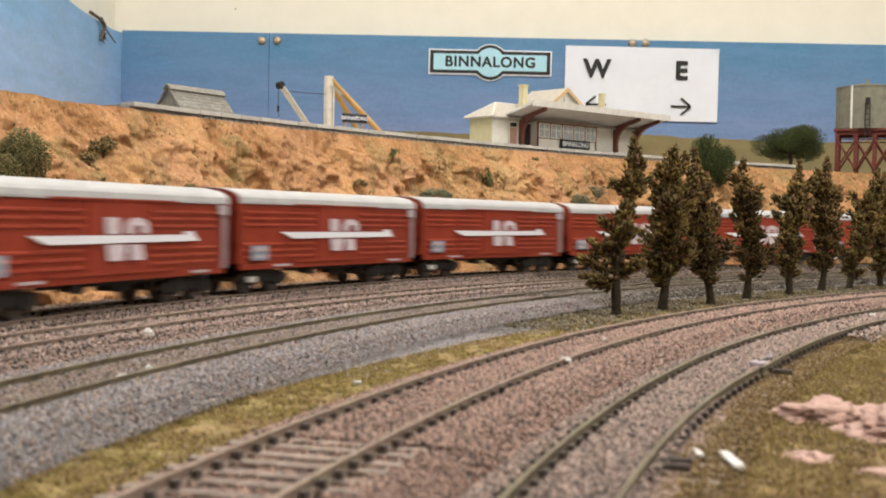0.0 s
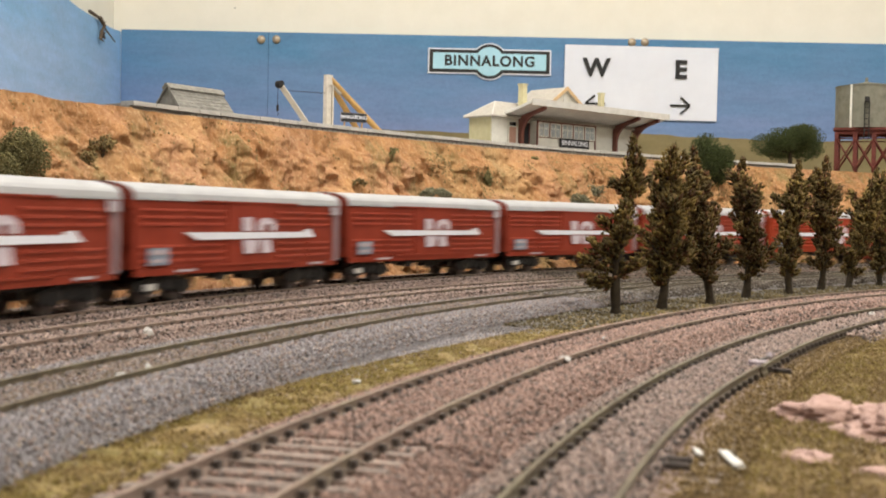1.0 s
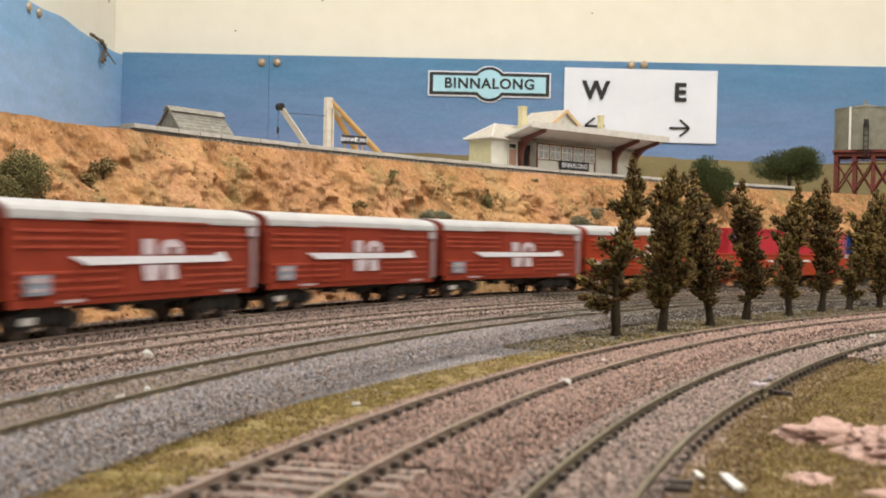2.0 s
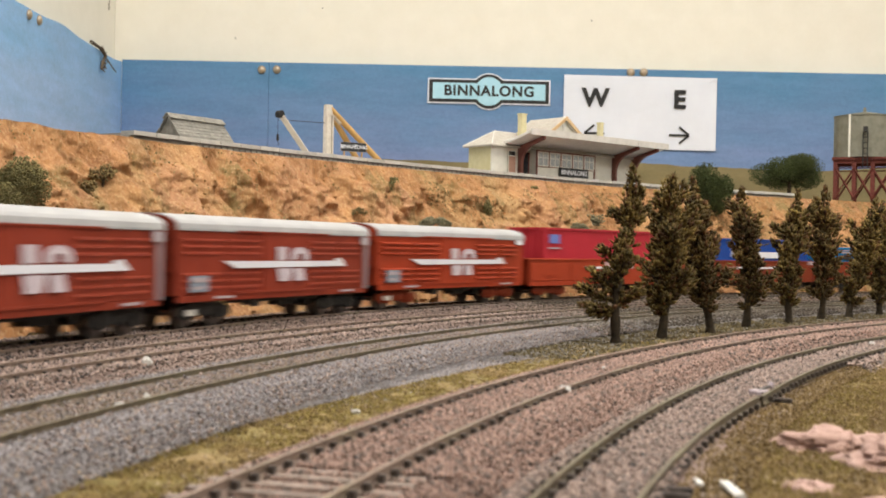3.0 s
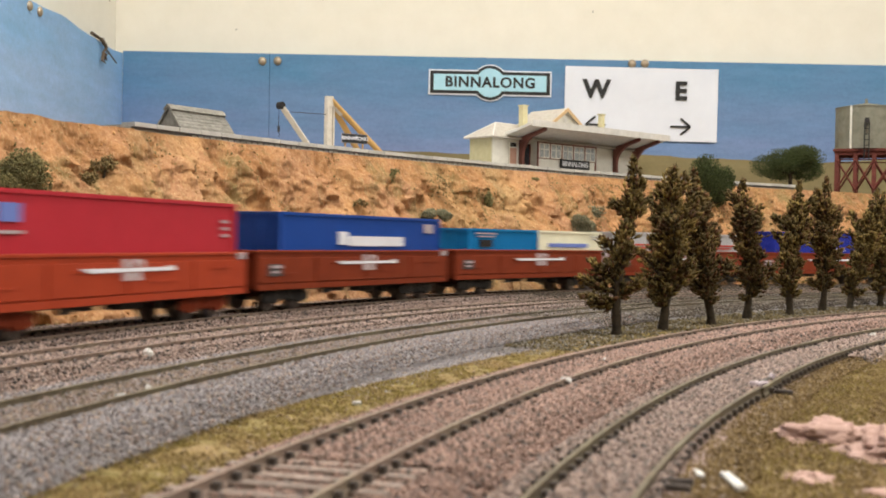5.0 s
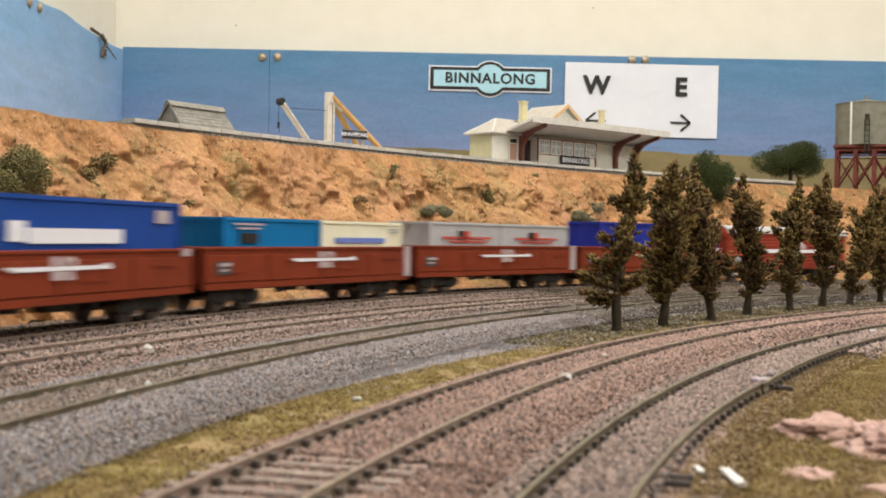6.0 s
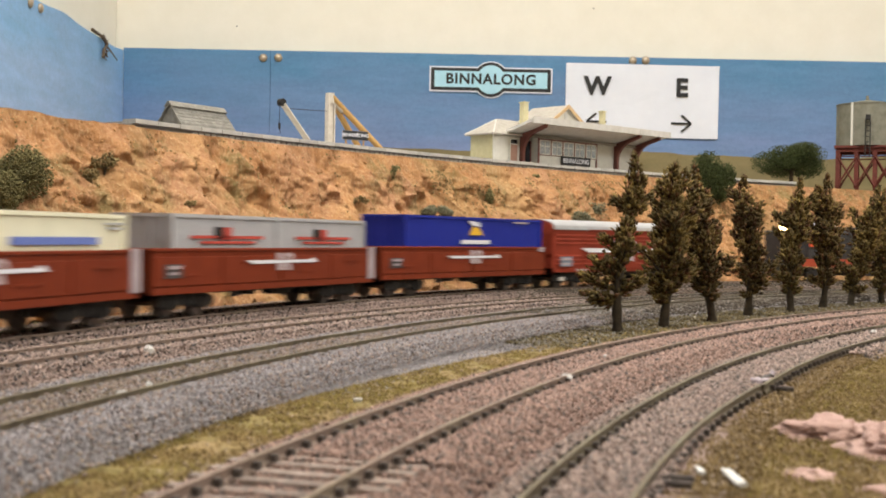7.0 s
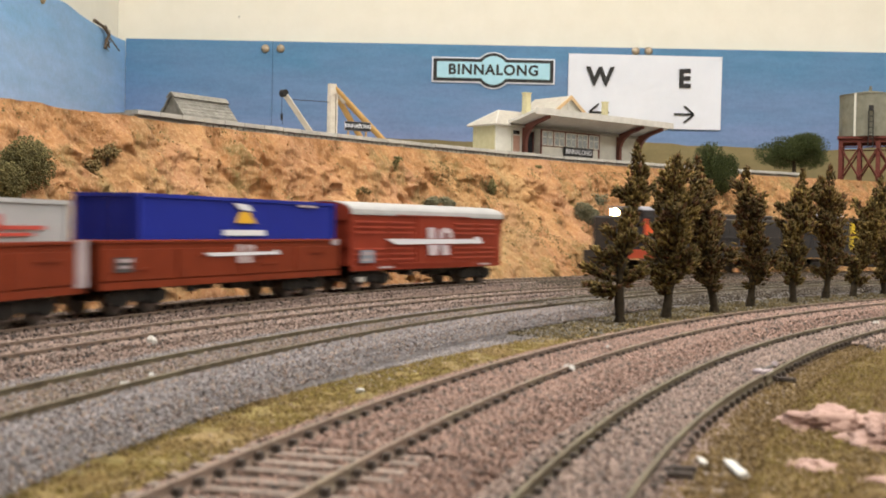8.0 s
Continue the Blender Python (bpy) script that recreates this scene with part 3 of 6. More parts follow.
def bevelled_bogie(bm):
    for y in (-0.0108, 0.0108):
        prism(bm, [(-0.0165, 0.0075), (-0.0165, 0.0045), (-0.0125, 0.003), (-0.0065, 0.003), (-0.004, 0.0048), (0.004, 0.0048), (0.0065, 0.003),
                   (0.0125, 0.003), (0.0165, 0.0045), (0.0165, 0.0075), (0.006, 0.0098), (-0.006, 0.0098)], "y", y - 0.0008, y + 0.0008)
        for x in (-0.0095, 0.0095):
            box(bm, (x, y * 1.08, 0.0056), (0.0038, 0.0016, 0.0042))
        for x in (-0.002, 0.0, 0.002):
            rod(bm, (x, y * 1.05, 0.004), (x, y * 1.05, 0.009), 0.0008, 8)
    box(bm, (0, 0, 0.0085), (0.006, 0.022, 0.003))


def running_gear(thing, half, bogie_x, frame_mat=None, bright=True):
    bogie(-bogie_x, thing, frame_mat or BLACK, bright)
    bogie(bogie_x, thing, frame_mat or BLACK)
    boxes("underframe", [((0, 0, 0.0118), (2 * half - 0.008, 0.006, 0.004)), ((0, 0, 0.0112), (0.05, 0.020, 0.003)),
                         ((0.012, SIDE * 0.006, 0.0085), (0.014, 0.006, 0.005)), ((-0.010, SIDE * 0.005, 0.0088), (0.008, 0.005, 0.0045)),
                         ((0.03, SIDE * 0.008, 0.0085), (0.004, 0.002, 0.006)), ((0, SIDE * 0.0095, 0.0095), (2 * bogie_x - 0.034, 0.003, 0.0026))], BLACK, thing)
    for s in (-1, 1):
        bm = bmesh.new()
        box(bm, (s * (half + 0.002), 0, 0.0098), (0.007, 0.0032, 0.0032))
        box(bm, (s * (half + 0.0042), 0.0008, 0.0098), (0.002, 0.0050, 0.0042))
        part("coupler", bm, BLACK, thing)
    bm = bmesh.new()
    prism(bm, [(-0.0025, 0.0065), (0.0025, 0.0065), (0.0035, 0.0105), (-0.0035, 0.0105)], "y", SIDE * 0.0125 - 0.0008, SIDE * 0.0125 + 0.0008)
    o = part("brake_lever", bm, BLACK, thing)
    o.location.x = -half + 0.055


PLATE = mat("blue_grey_number_plate", (0.17, 0.20, 0.25), (0.30, 0.33, 0.39), 500, 0.6, 0.0)
PANEL = mat("faded_dark_panel", (0.045, 0.040, 0.042), (0.10, 0.085, 0.085), 500, 0.7, 0.0)
EMBLEM = mat("worn_lavender_white", (0.50, 0.42, 0.46), (0.62, 0.54, 0.58), 400, 0.6, 0.0)
DUSTY = mat("dusty_white_marking", (0.42, 0.33, 0.34), (0.56, 0.46, 0.47), 400, 0.6, 0.0)


def arrow_mark(thing, x, z, y, length, tall, dusty=None):
    """The railway's white arrow emblem, as plain shapes: a long arrow bar with blocks above and below."""
    t = 0.00025
    bar, k = tall * 0.085, tall * 0.5
    e = tall * 0.62

    def piece(name, outline, label=""):
        bm = bmesh.new()
        prism(bm, outline, "y", y - t, y + t)
        part(name, bm, WHITE if label else dusty or EMBLEM, thing, label).location.x = x
    piece("arrow_emblem", [(-length / 2, z + bar * 1.1), (-length / 2 + e, z - bar * 1.2), (length / 2, z - bar * 0.9), (length / 2 - e * 0.55, z + bar * 2.1),
                           (length / 2 - e * 1.15, z + bar * 1.8), (length / 2 - e * 1.15, z + bar * 1.0)], "white arrow emblem")
    piece("emblem_block", [(-k * 1.42, z + k), (-k * 0.40, z + k), (-k * 0.34, z + bar * 1.4), (-k * 1.36, z + bar * 1.4)])
    piece("emblem_block", [(-k * 1.32, z - bar * 1.5), (k * 0.22, z - bar * 1.5), (-k * 0.02, z - k), (-k * 1.16, z - k)])
    outer = [(k * 0.16, z + bar * 1.5)] + [(k * 1.14 + k * 0.98 * math.cos(a), z + k * 0.50 + k * 0.50 * math.sin(a)) for a in [math.pi - i * math.pi / 10 for i in range(11)]] + [(k * 2.12, z + bar * 1.5)]
    inner = [(k * 1.50, z + bar * 1.5)] + [(k * 1.18 + k * 0.32 * math.cos(a), z + k * 0.52 + k * 0.13 * math.sin(a)) for a in [i * math.pi / 6 for i in range(7)]] + [(k * 0.86, z + bar * 1.5)]
    piece("emblem_block", outer + inner)
    piece("emblem_block", [(k * 0.46, z - bar * 1.6), (k * 1.52, z - bar * 1.6), (k * 1.72, z - k), (k * 0.60, z - k)])


def louvre_van(body_mat, label, half=0.0728, bright_end=True, frame_mat=None, proud=0.0006):
    v = tagged(new("goods_van"), label, "goods van", "vans of the goods train")
    w, z0, z1 = 0.0150, 0.0100, 0.0374
    boxes("body", [((0, 0, (z0 + z1) / 2 + 0.001), (2 * half, 2 * w, z1 - z0 - 0.002))], body_mat, v, bevel=0.0004)
    boxes("solebar", [((0, s * (w - 0.0005), z0 + 0.0010), (2 * half - 0.002, 0.0016, 0.0024)) for s in (-1, 1)], body_mat, v)
    # arched roof
    bm = bmesh.new()
    n = 14
    arc = [(-(w + 0.0009) * math.cos(math.pi * i / n), z1 - 0.0004 + 0.0056 * math.sin(math.pi * i / n) ** 0.75) for i in range(n + 1)]
    prism(bm, arc + [(w + 0.0009, z1 - 0.0012), (-(w + 0.0009), z1 - 0.0012)], "x", -half - 0.0008, half + 0.0008)
    part("roof", bm, ROOF, v, "white arched roof")
    # ends of the body, up to the roof's arch
    for s in (-1, 1):
        bm = bmesh.new()
        prism(bm, [(u * 0.97, z1 - 0.0012 + (v - z1 + 0.0012) * 0.93) for u, v in arc] + [(w * 0.98, z1 - 0.004), (-w * 0.98, z1 - 0.004)], "x", *sorted((s * half, s * (half + 0.0013))))
        part("end_arch", bm, body_mat, v)
        boxes("end_panel", [((s * (half + 0.0004), 0, z1 - 0.009), (0.0006, 2 * w - 0.003, 0.015)), ((s * (half + 0.0005), 0.008, 0.0235), (0.0008, 0.0012, 0.025)),
                            ((s * (half + 0.0005), -0.008, 0.0235), (0.0008, 0.0012, 0.025))], body_mat, v)
    # louvres: horizontal slats in panels on each side of the plain door
    for s in (-1, 1):
        for pa, pb in ((-half + 0.003, -0.043), (-0.041, -0.018), (0.020, 0.043), (0.045, half - 0.008)):
            for zz in (0.0145, 0.0171, 0.0197, 0.0275, 0.0300, 0.0325):
                bm = bmesh.new()
                prism(bm, [(s * w, zz), (s * (w + proud), zz - 0.0002), (s * (w + proud * 0.8), zz + 0.0004), (s * w, zz + 0.0009)], "x", pa, pb)
                part("louvre", bm, body_mat, v)
        boxes("door", [((0.0005, s * (w + 0.0002), 0.0245), (0.034, 0.0007, 0.0235))], body_mat, v, bevel=0.0002)
        boxes("door_track", [((0, s * (w + 0.0006), 0.0125), (0.072, 0.0009, 0.0009)), ((0, s * (w + 0.0006), 0.0364), (0.072, 0.0009, 0.0007))], body_mat, v)
    y = SIDE * (w + 0.0013)
    arrow_mark(v, 0.002, 0.0236, y, 0.096, 0.0142)
    boxes("number_panel", [((-half + 0.012, y, 0.0165), (0.0115, 0.0004, 0.0060))], PLATE, v, "blue-grey number panel")
    boxes("number_bar", [((-half + 0.012, y - 0.0003, 0.0180), (0.009, 0.0003, 0.0016)), ((-half + 0.011, y - 0.0003, 0.0150), (0.006, 0.0003, 0.0012))], PALE, v)
    for mx in (half - 0.0215, -half + 0.028):
        boxes("marking", [((mx, y, 0.0112), (0.012, 0.0004, 0.0009))], PALE, v)
    if bright_end:
        boxes("corner_plate", [((half - 0.0026, SIDE * (w + 0.0006), 0.0235), (0.0042, 0.0006, 0.0235))], VAN_END, v, "dusty pink-grey corner plate")
        boxes("corner_label", [((half - 0.0048, SIDE * (w + 0.0014), 0.0340), (0.0075, 0.0004, 0.0036))], PALE, v)
    elif bright_end is False:
        boxes("corner_label", [((half - 0.0060, SIDE * (w + 0.0011), 0.0348), (0.0085, 0.0004, 0.0026))], WHITE, v)
    running_gear(v, half, half - 0.022, frame_mat)
    return v


def open_wagon(label, body_mat, half=0.0835, corner=True, frame_mat=None):
    v = tagged(new("open_wagon"), label, "open wagon", "open wagons of the goods train")
    w, z0, z1 = 0.0150, 0.0096, 0.0249
    bm = bmesh.new()
    box(bm, (0, 0, z0 + 0.001), (2 * half, 2 * w, 0.002))
    for s in (-1, 1):
        box(bm, (0, s * (w - 0.0005), (z0 + z1) / 2), (2 * half, 0.001, z1 - z0))
        box(bm, (s * (half - 0.0005), 0, (z0 + z1) / 2), (0.001, 2 * w, z1 - z0))
    part("body", bm, body_mat, v)
    boxes("top_rim", [((0, s * w, z1), (2 * half + 0.001, 0.0014, 0.0012)) for s in (-1, 1)] + [((s * half, 0, z1), (0.0014, 2 * w, 0.0012)) for s in (-1, 1)], body_mat, v, bevel=0.0002)
    for s in (-1, 1):
        for i in range(4):
            x = -half + 2 * half * (i + 0.5) / 4
            boxes("side_door", [((x, s * (w + 0.0002), z0 + 0.0075), (half / 2 - 0.0025, 0.0006, 0.0105))], body_mat, v, bevel=0.00015)
            boxes("door_bar", [((x, s * (w + 0.0006), z0 + 0.006 + 0.004 * (i % 2)), (0.014, 0.0006, 0.0007))], body_mat, v)
        boxes("solebar", [((0, s * (w - 0.0003), z0 + 0.0006), (2 * half - 0.001, 0.0016, 0.0024))], body_mat, v)
    y = SIDE * (w + 0.0009)
    arrow_mark(v, 0.002, 0.0199, y, 0.055, 0.0072, DUSTY)
    if not frame_mat:
        boxes("number_panel", [((-half + 0.012, y, 0.0172), (0.0095, 0.0004, 0.0050))], PANEL, v, "dark number panel")
        boxes("number_bar", [((-half + 0.0125, y - 0.0003, 0.0186), (0.0075, 0.0003, 0.0012)), ((-half + 0.012, y - 0.0003, 0.0164), (0.005, 0.0003, 0.0010))], PALE, v)
    if corner:
        boxes("corner_plate", [((half - 0.0030, SIDE * (w + 0.0006), 0.0183), (0.0060, 0.0008, 0.0150))], PALE, v, "pale grey corner plate")
    else:
        boxes("corner_label", [((half - 0.0055, SIDE * (w + 0.0006), 0.0240), (0.0060, 0.0006, 0.0026))], PALE, v)
    running_gear(v, half, half - 0.026, frame_mat, False)
    return v


LOADS = []      # containers, the wagon that each rides in, and its place along it


def container(x, length, top, material, wagon, label, marks=(), end_mat=None):
    """A corrugated steel box riding in an open wagon; marks are bars (x, z, width, height, material)."""
    zb, w = 0.0130, 0.0132
    c = tagged(new("container"), label, "container", "containers of the goods train")
    LOADS.append((c, wagon, x))
    boxes("container_shell", [((0, 0, (zb + top) / 2), (length - 0.0008, 2 * w - 0.0008, top - zb - 0.0006))], material, c)
    n = int(length / 0.0030)
    for s in (-1, 1):
        # corrugated sheet: one folded skin a side
        pts = []
        for i in range(n):
            xa = -length / 2 + length * i / n
            q = length / n
            pts += [(xa, s * (w - 0.0006)), (xa + q * 0.25, s * (w - 0.0006)), (xa + q * 0.4, s * (w - 0.0001)), (xa + q * 0.85, s * (w - 0.0001))]
        pts.append((length / 2, s * (w - 0.0006)))
        bm = bmesh.new()
        prism(bm, pts + [(length / 2, s * (w - 0.0010)), (-length / 2, s * (w - 0.0010))], "z", zb + 0.001, top - 0.0012)
        part("side_sheet", bm, material, c)
    frame_items = []
    for s in (-1, 1):
        frame_items += [((0, s * w, top - 0.0006), (length, 0.0010, 0.0013)), ((s * length / 2, 0, top - 0.0006), (0.0010, 2 * w, 0.0013))]
        frame_items += [((sx * length / 2, s * w, (zb + top) / 2), (0.0016, 0.0014, top - zb)) for sx in (-1, 1)]
    boxes("container_frame", frame_items, material, c)
    for s in (-1, 1):
        boxes("door_bar", [((s * (length / 2 + 0.0003), k, (zb + top) / 2), (0.0006, 0.0007, top - zb - 0.003)) for k in (-0.009, -0.0035, 0.0035, 0.009)], end_mat or material, c)
    for mx, mz, mw, mh, mm in marks:
        boxes("marking", [((mx, SIDE * (w + 0.0004), mz), (mw, 0.0005, mh))], mm, c)
    return c


def paint(name, c, rough=0.4):
    return mat(name, tuple(k * 0.88 for k in c), c, 110, rough, 0.04, second=tuple(k * 0.8 for k in c), second_amount=0.35, spec=0.14)


RED, BLUE, CYAN = paint("container_red", (0.46, 0.034, 0.05)), paint("container_blue", (0.018, 0.068, 0.31)), paint("container_sky_blue", (0.008, 0.17, 0.42))
CREAM, GREY, NAVY = paint("container_cream", (0.84, 0.81, 0.62)), paint("container_grey", (0.46, 0.46, 0.475)), paint("container_royal_blue", (0.022, 0.035, 0.30))
MARK_RED, MARK_BLUE, MARK_YELLOW = paint("marking_red", (0.50, 0.08, 0.06)), paint("marking_blue", (0.16, 0.22, 0.55)), paint("marking_yellow", (0.78, 0.46, 0.05))
TRAIN = []      # wagons in order from the front, with their lengths over couplers
PV, PO = 0.1570, 0.1762

first_van = louvre_van(V_BROWN, "red-brown louvred goods van with white roof and arrow emblem")
TRAIN.append((first_van, PV))
for _ in range(5):
    TRAIN.append((copy_thing(first_van, Matrix()), PV))
TRAIN.append((louvre_van(V_ORANGE, "bright orange-brown goods van with white roof and dark louvres", 0.0728, False, W_BROWN, 0.0012), PV))
w = open_wagon("orange-brown open wagon loaded with a tall red container", V_ORANGE, corner=False, frame_mat=W_BROWN)
container(0.0050, 0.142, 0.0443, RED, w, "tall red shipping container", ((-0.061, 0.0375, 0.010, 0.0055, MARK_BLUE), (-0.061, 0.0318, 0.012, 0.0010, PALE), (0.063, 0.0372, 0.005, 0.0012, PALE), (0.063, 0.0345, 0.005, 0.0012, PALE), (0.063, 0.0318, 0.005, 0.0012, PALE)))
TRAIN.append((w, PO))
w = open_wagon("red-brown open wagon loaded with a blue container", W_BROWN, corner=False)
container(0.0055, 0.141, 0.0417, BLUE, w, "blue shipping container with white marking bars", ((-0.022, 0.0310, 0.008, 0.0060, WHITE), (0.008, 0.0297, 0.050, 0.0046, WHITE), (0.059, 0.0366, 0.0095, 0.0045, PALE)))
TRAIN.append((w, PO))
w = open_wagon("red-brown open wagon with sky-blue and cream containers", W_BROWN)
container(-0.0340, 0.0690, 0.0371, CYAN, w, "sky-blue shipping container with a dark marking panel", ((-0.018, 0.0290, 0.012, 0.0040, BLACK), (-0.018, 0.0345, 0.020, 0.0008, PALE), (-0.018, 0.0328, 0.016, 0.0008, PALE)))
container(0.0402, 0.0740, 0.0371, CREAM, w, "cream shipping container with a long blue stripe", ((-0.003, 0.0284, 0.046, 0.0024, MARK_BLUE), (0.030, 0.0340, 0.011, 0.0007, GREY), (0.030, 0.0325, 0.008, 0.0008, GREY)))
TRAIN.append((w, PO))
w = open_wagon("red-brown open wagon with two grey containers", W_BROWN)
for x, long in ((-0.0345, 0.0695), (0.0390, 0.0745)):
    container(x, long, 0.0380, GREY, w, "grey shipping container with red markings", ((-0.006, 0.0312, 0.006, 0.0045, BLACK), (-0.001, 0.0310, 0.006, 0.0048, MARK_RED), (0.0, 0.0296, 0.048, 0.0012, MARK_RED), (0.0, 0.0276, 0.036, 0.0010, MARK_RED)))
TRAIN.append((w, PO))
w = open_wagon("red-brown open wagon with a royal-blue container", W_BROWN, corner=False)
c = container(0.0100, 0.141, 0.0415, NAVY, w, "royal-blue shipping container with a white and yellow emblem", ((-0.004, 0.0280, 0.030, 0.0022, WHITE), (0.046, 0.0395, 0.016, 0.0010, PALE)))
for name, pts, m in (("emblem_top", [(0.004, 0.0396), (0.015, 0.0390), (0.018, 0.0366), (0.009, 0.0369)], WHITE), ("emblem_base", [(0.009, 0.0362), (0.015, 0.0362), (0.020, 0.0318), (0.006, 0.0318)], MARK_YELLOW)):
    bm = bmesh.new()
    prism(bm, pts, "y", SIDE * 0.0140, SIDE * 0.0134)
    part(name, bm, m, c).location.x = -0.0165
TRAIN.append((w, PO))
TRAIN.append((louvre_van(V_BROWN, "red-brown louvred goods van at the end of the train", bright_end=None), PV))


# ---------------------------------------------------------------- following locomotives
LOCO_DARK = mat("loco_charcoal", (0.025, 0.023, 0.024), (0.05, 0.045, 0.045), 150, 0.45, 0.05)
LOCO_RED = mat("loco_orange_red", (0.62, 0.085, 0.028), (0.70, 0.11, 0.035), 120, 0.4, 0.03)
LOCO_LOW = mat("loco_dusty_red", (0.30, 0.045, 0.020), (0.40, 0.065, 0.028), 120, 0.5, 0.05)
LOCO_GREY = mat("loco_roof_grey", (0.24, 0.23, 0.26), (0.34, 0.33, 0.36), 120, 0.5, 0.05)
LOCO_YELLOW = mat("loco_yellow", (0.72, 0.50, 0.03), (0.80, 0.58, 0.05), 120, 0.4, 0.03)
LAMP_GLOW = glow("headlamp_glow", (1.0, 0.66, 0.24), 70.0)
GLASS = mat("dark_window_glass", (0.01, 0.01, 0.012), (0.02, 0.02, 0.025), 60, 0.12, 0.0, spec=0.6)


def locomotive(label, body_mat, nose_mat, lit, low_mat):
    v = tagged(new("locomotive"), label, "locomotive", "following locomotives")
    half, w = 0.100, 0.0160
    boxes("hood", [((0.012, 0, 0.0290), (0.165, 0.024, 0.0240))], body_mat, v, bevel=0.0012)
    boxes("frame", [((0, 0, 0.0145), (2 * half, 2 * w, 0.0050))], LOCO_DARK, v)
    boxes("sill_stripe", [((-0.066, SIDE * (w + 0.0003), 0.0152), (0.068, 0.0006, 0.0060))], LOCO_LOW if lit else LOCO_DARK, v, "sill plate")
    boxes("cab", [((-0.066, 0, 0.0305), (0.030, 0.0300, 0.0290))], body_mat, v, bevel=0.0010)
    bm = bmesh.new()
    prism(bm, [(-0.015, 0.045), (-0.012, 0.0475), (0.012, 0.0475), (0.015, 0.045)], "x", -0.083, -0.048)
    part("roof", bm, LOCO_GREY, v, "grey cab roof")
    boxes("hood_top", [((0.020, 0, 0.0425), (0.132, 0.019, 0.0035))], LOCO_DARK, v, bevel=0.0008)
    boxes("nose", [((-0.0910, 0, 0.0285), (0.024, 0.0240, 0.0240))], low_mat, v, bevel=0.0012)
    boxes("cab_panel", [((-0.0665, SIDE * 0.0153, 0.0335), (0.027, 0.0006, 0.0110))], nose_mat, v)
    boxes("cab_window", [((-0.0720, SIDE * 0.0158, 0.0375), (0.010, 0.0006, 0.0055)), ((-0.0813, 0.006, 0.0400), (0.0006, 0.008, 0.006)), ((-0.0813, -0.006, 0.0400), (0.0006, 0.008, 0.006))], GLASS, v)
    boxes("fuel_tank", [((0, 0, 0.0085), (0.045, 0.024, 0.0085))], LOCO_DARK, v, bevel=0.001)
    boxes("pilot", [((-half - 0.004, 0, 0.0105), (0.008, 0.030, 0.0130))], LOCO_DARK, v)
    for i in range(12):
        boxes("grille", [((-0.030 + i * 0.008, SIDE * 0.0122, 0.0320), (0.0050, 0.0006, 0.0120))], LOCO_DARK, v)
    bm = bmesh.new()
    for i in range(9):
        x = -0.046 + i * 0.016
        rod(bm, (x, SIDE * 0.0155, 0.0170), (x, SIDE * 0.0155, 0.0270), 0.0004, 6)
    rod(bm, (-0.046, SIDE * 0.0155, 0.0270), (0.082, SIDE * 0.0155, 0.0270), 0.0004, 6)
    part("handrail", bm, LOCO_DARK, v)
    if lit:
        boxes("lamp_housing", [((-0.0868, 0, 0.0430), (0.0128, 0.0085, 0.0062))], LOCO_DARK, v, bevel=0.0008)
        bm = bmesh.new()
        bmesh.ops.create_uvsphere(bm, u_segments=14, v_segments=10, radius=0.0028)
        o = part("headlamp", bm, LAMP_GLOW, v, "lit warm headlamp", smooth=True)
        o.location = (-0.0928, 0, 0.0430)
    for x in (-0.062, 0.062):
        bogie(x, v, LOCO_DARK)
    return v


LOCO = locomotive("charcoal and orange-red diesel locomotive with a lit headlamp", LOCO_DARK, LOCO_RED, True, LOCO_DARK)
LOCO_2 = locomotive("charcoal diesel locomotive with a yellow side panel, coupled behind", LOCO_DARK, LOCO_DARK, False, LOCO_DARK)
boxes("side_panel", [((-0.0140, SIDE * 0.0128, 0.0300), (0.044, 0.0008, 0.0220))], LOCO_YELLOW, LOCO_2, "yellow hood panel")


def rail_pose(s):
    a = s / TE.r
    p = TE.at(a)
    return pose(p.x, p.y, float(TE.drop(a)), 0, 0, 90 - math.degrees(a))


def travelled(t):
    return 0.22736 * t - 0.00129 * t * t - 0.0016 * math.exp(-((t - 4.6) / 0.8) ** 2)


def motions():
    times = [0.5 * i for i in range(17)]
    start = 0.4158 - PV          # front end of the first wagon at the start
    for thing, length in TRAIN:
        walk(thing, [(t, rail_pose(start + length / 2 - travelled(t))) for t in times])
        for load, wagon, x in LOADS:
            if wagon == thing:
                walk(load, [(t, rail_pose(start + length / 2 - travelled(t)) @ pose(x, 0, 0)) for t in times])
        start += length
    walk(LOCO, [(t, rail_pose(start + 0.1580 + 0.083 - travelled(t))) for t in times])
    walk(LOCO_2, [(t, rail_pose(start + 0.1580 + 0.083 + 0.212 - travelled(t))) for t in times])


# ---------------------------------------------------------------- station and lineside buildings on the upper level
WALL_CREAM = mat("cream_weatherboard", (0.50, 0.45, 0.26), (0.60, 0.55, 0.34), 200, 0.7, 0.1)
WALL_WHITE = mat("off_white_wall", (0.56, 0.54, 0.48), (0.66, 0.64, 0.57), 200, 0.7, 0.1)
TRIM_BROWN = mat("maroon_trim", (0.13, 0.045, 0.035), (0.19, 0.07, 0.05), 200, 0.6, 0.1)
DOOR_PINK = mat("faded_door_paint", (0.36, 0.20, 0.15), (0.44, 0.26, 0.20), 200, 0.6, 0.1)
ROOF_IRON = mat("pale_roof_iron", (0.33, 0.30, 0.255), (0.44, 0.405, 0.35), 260, 0.6, 0.2)
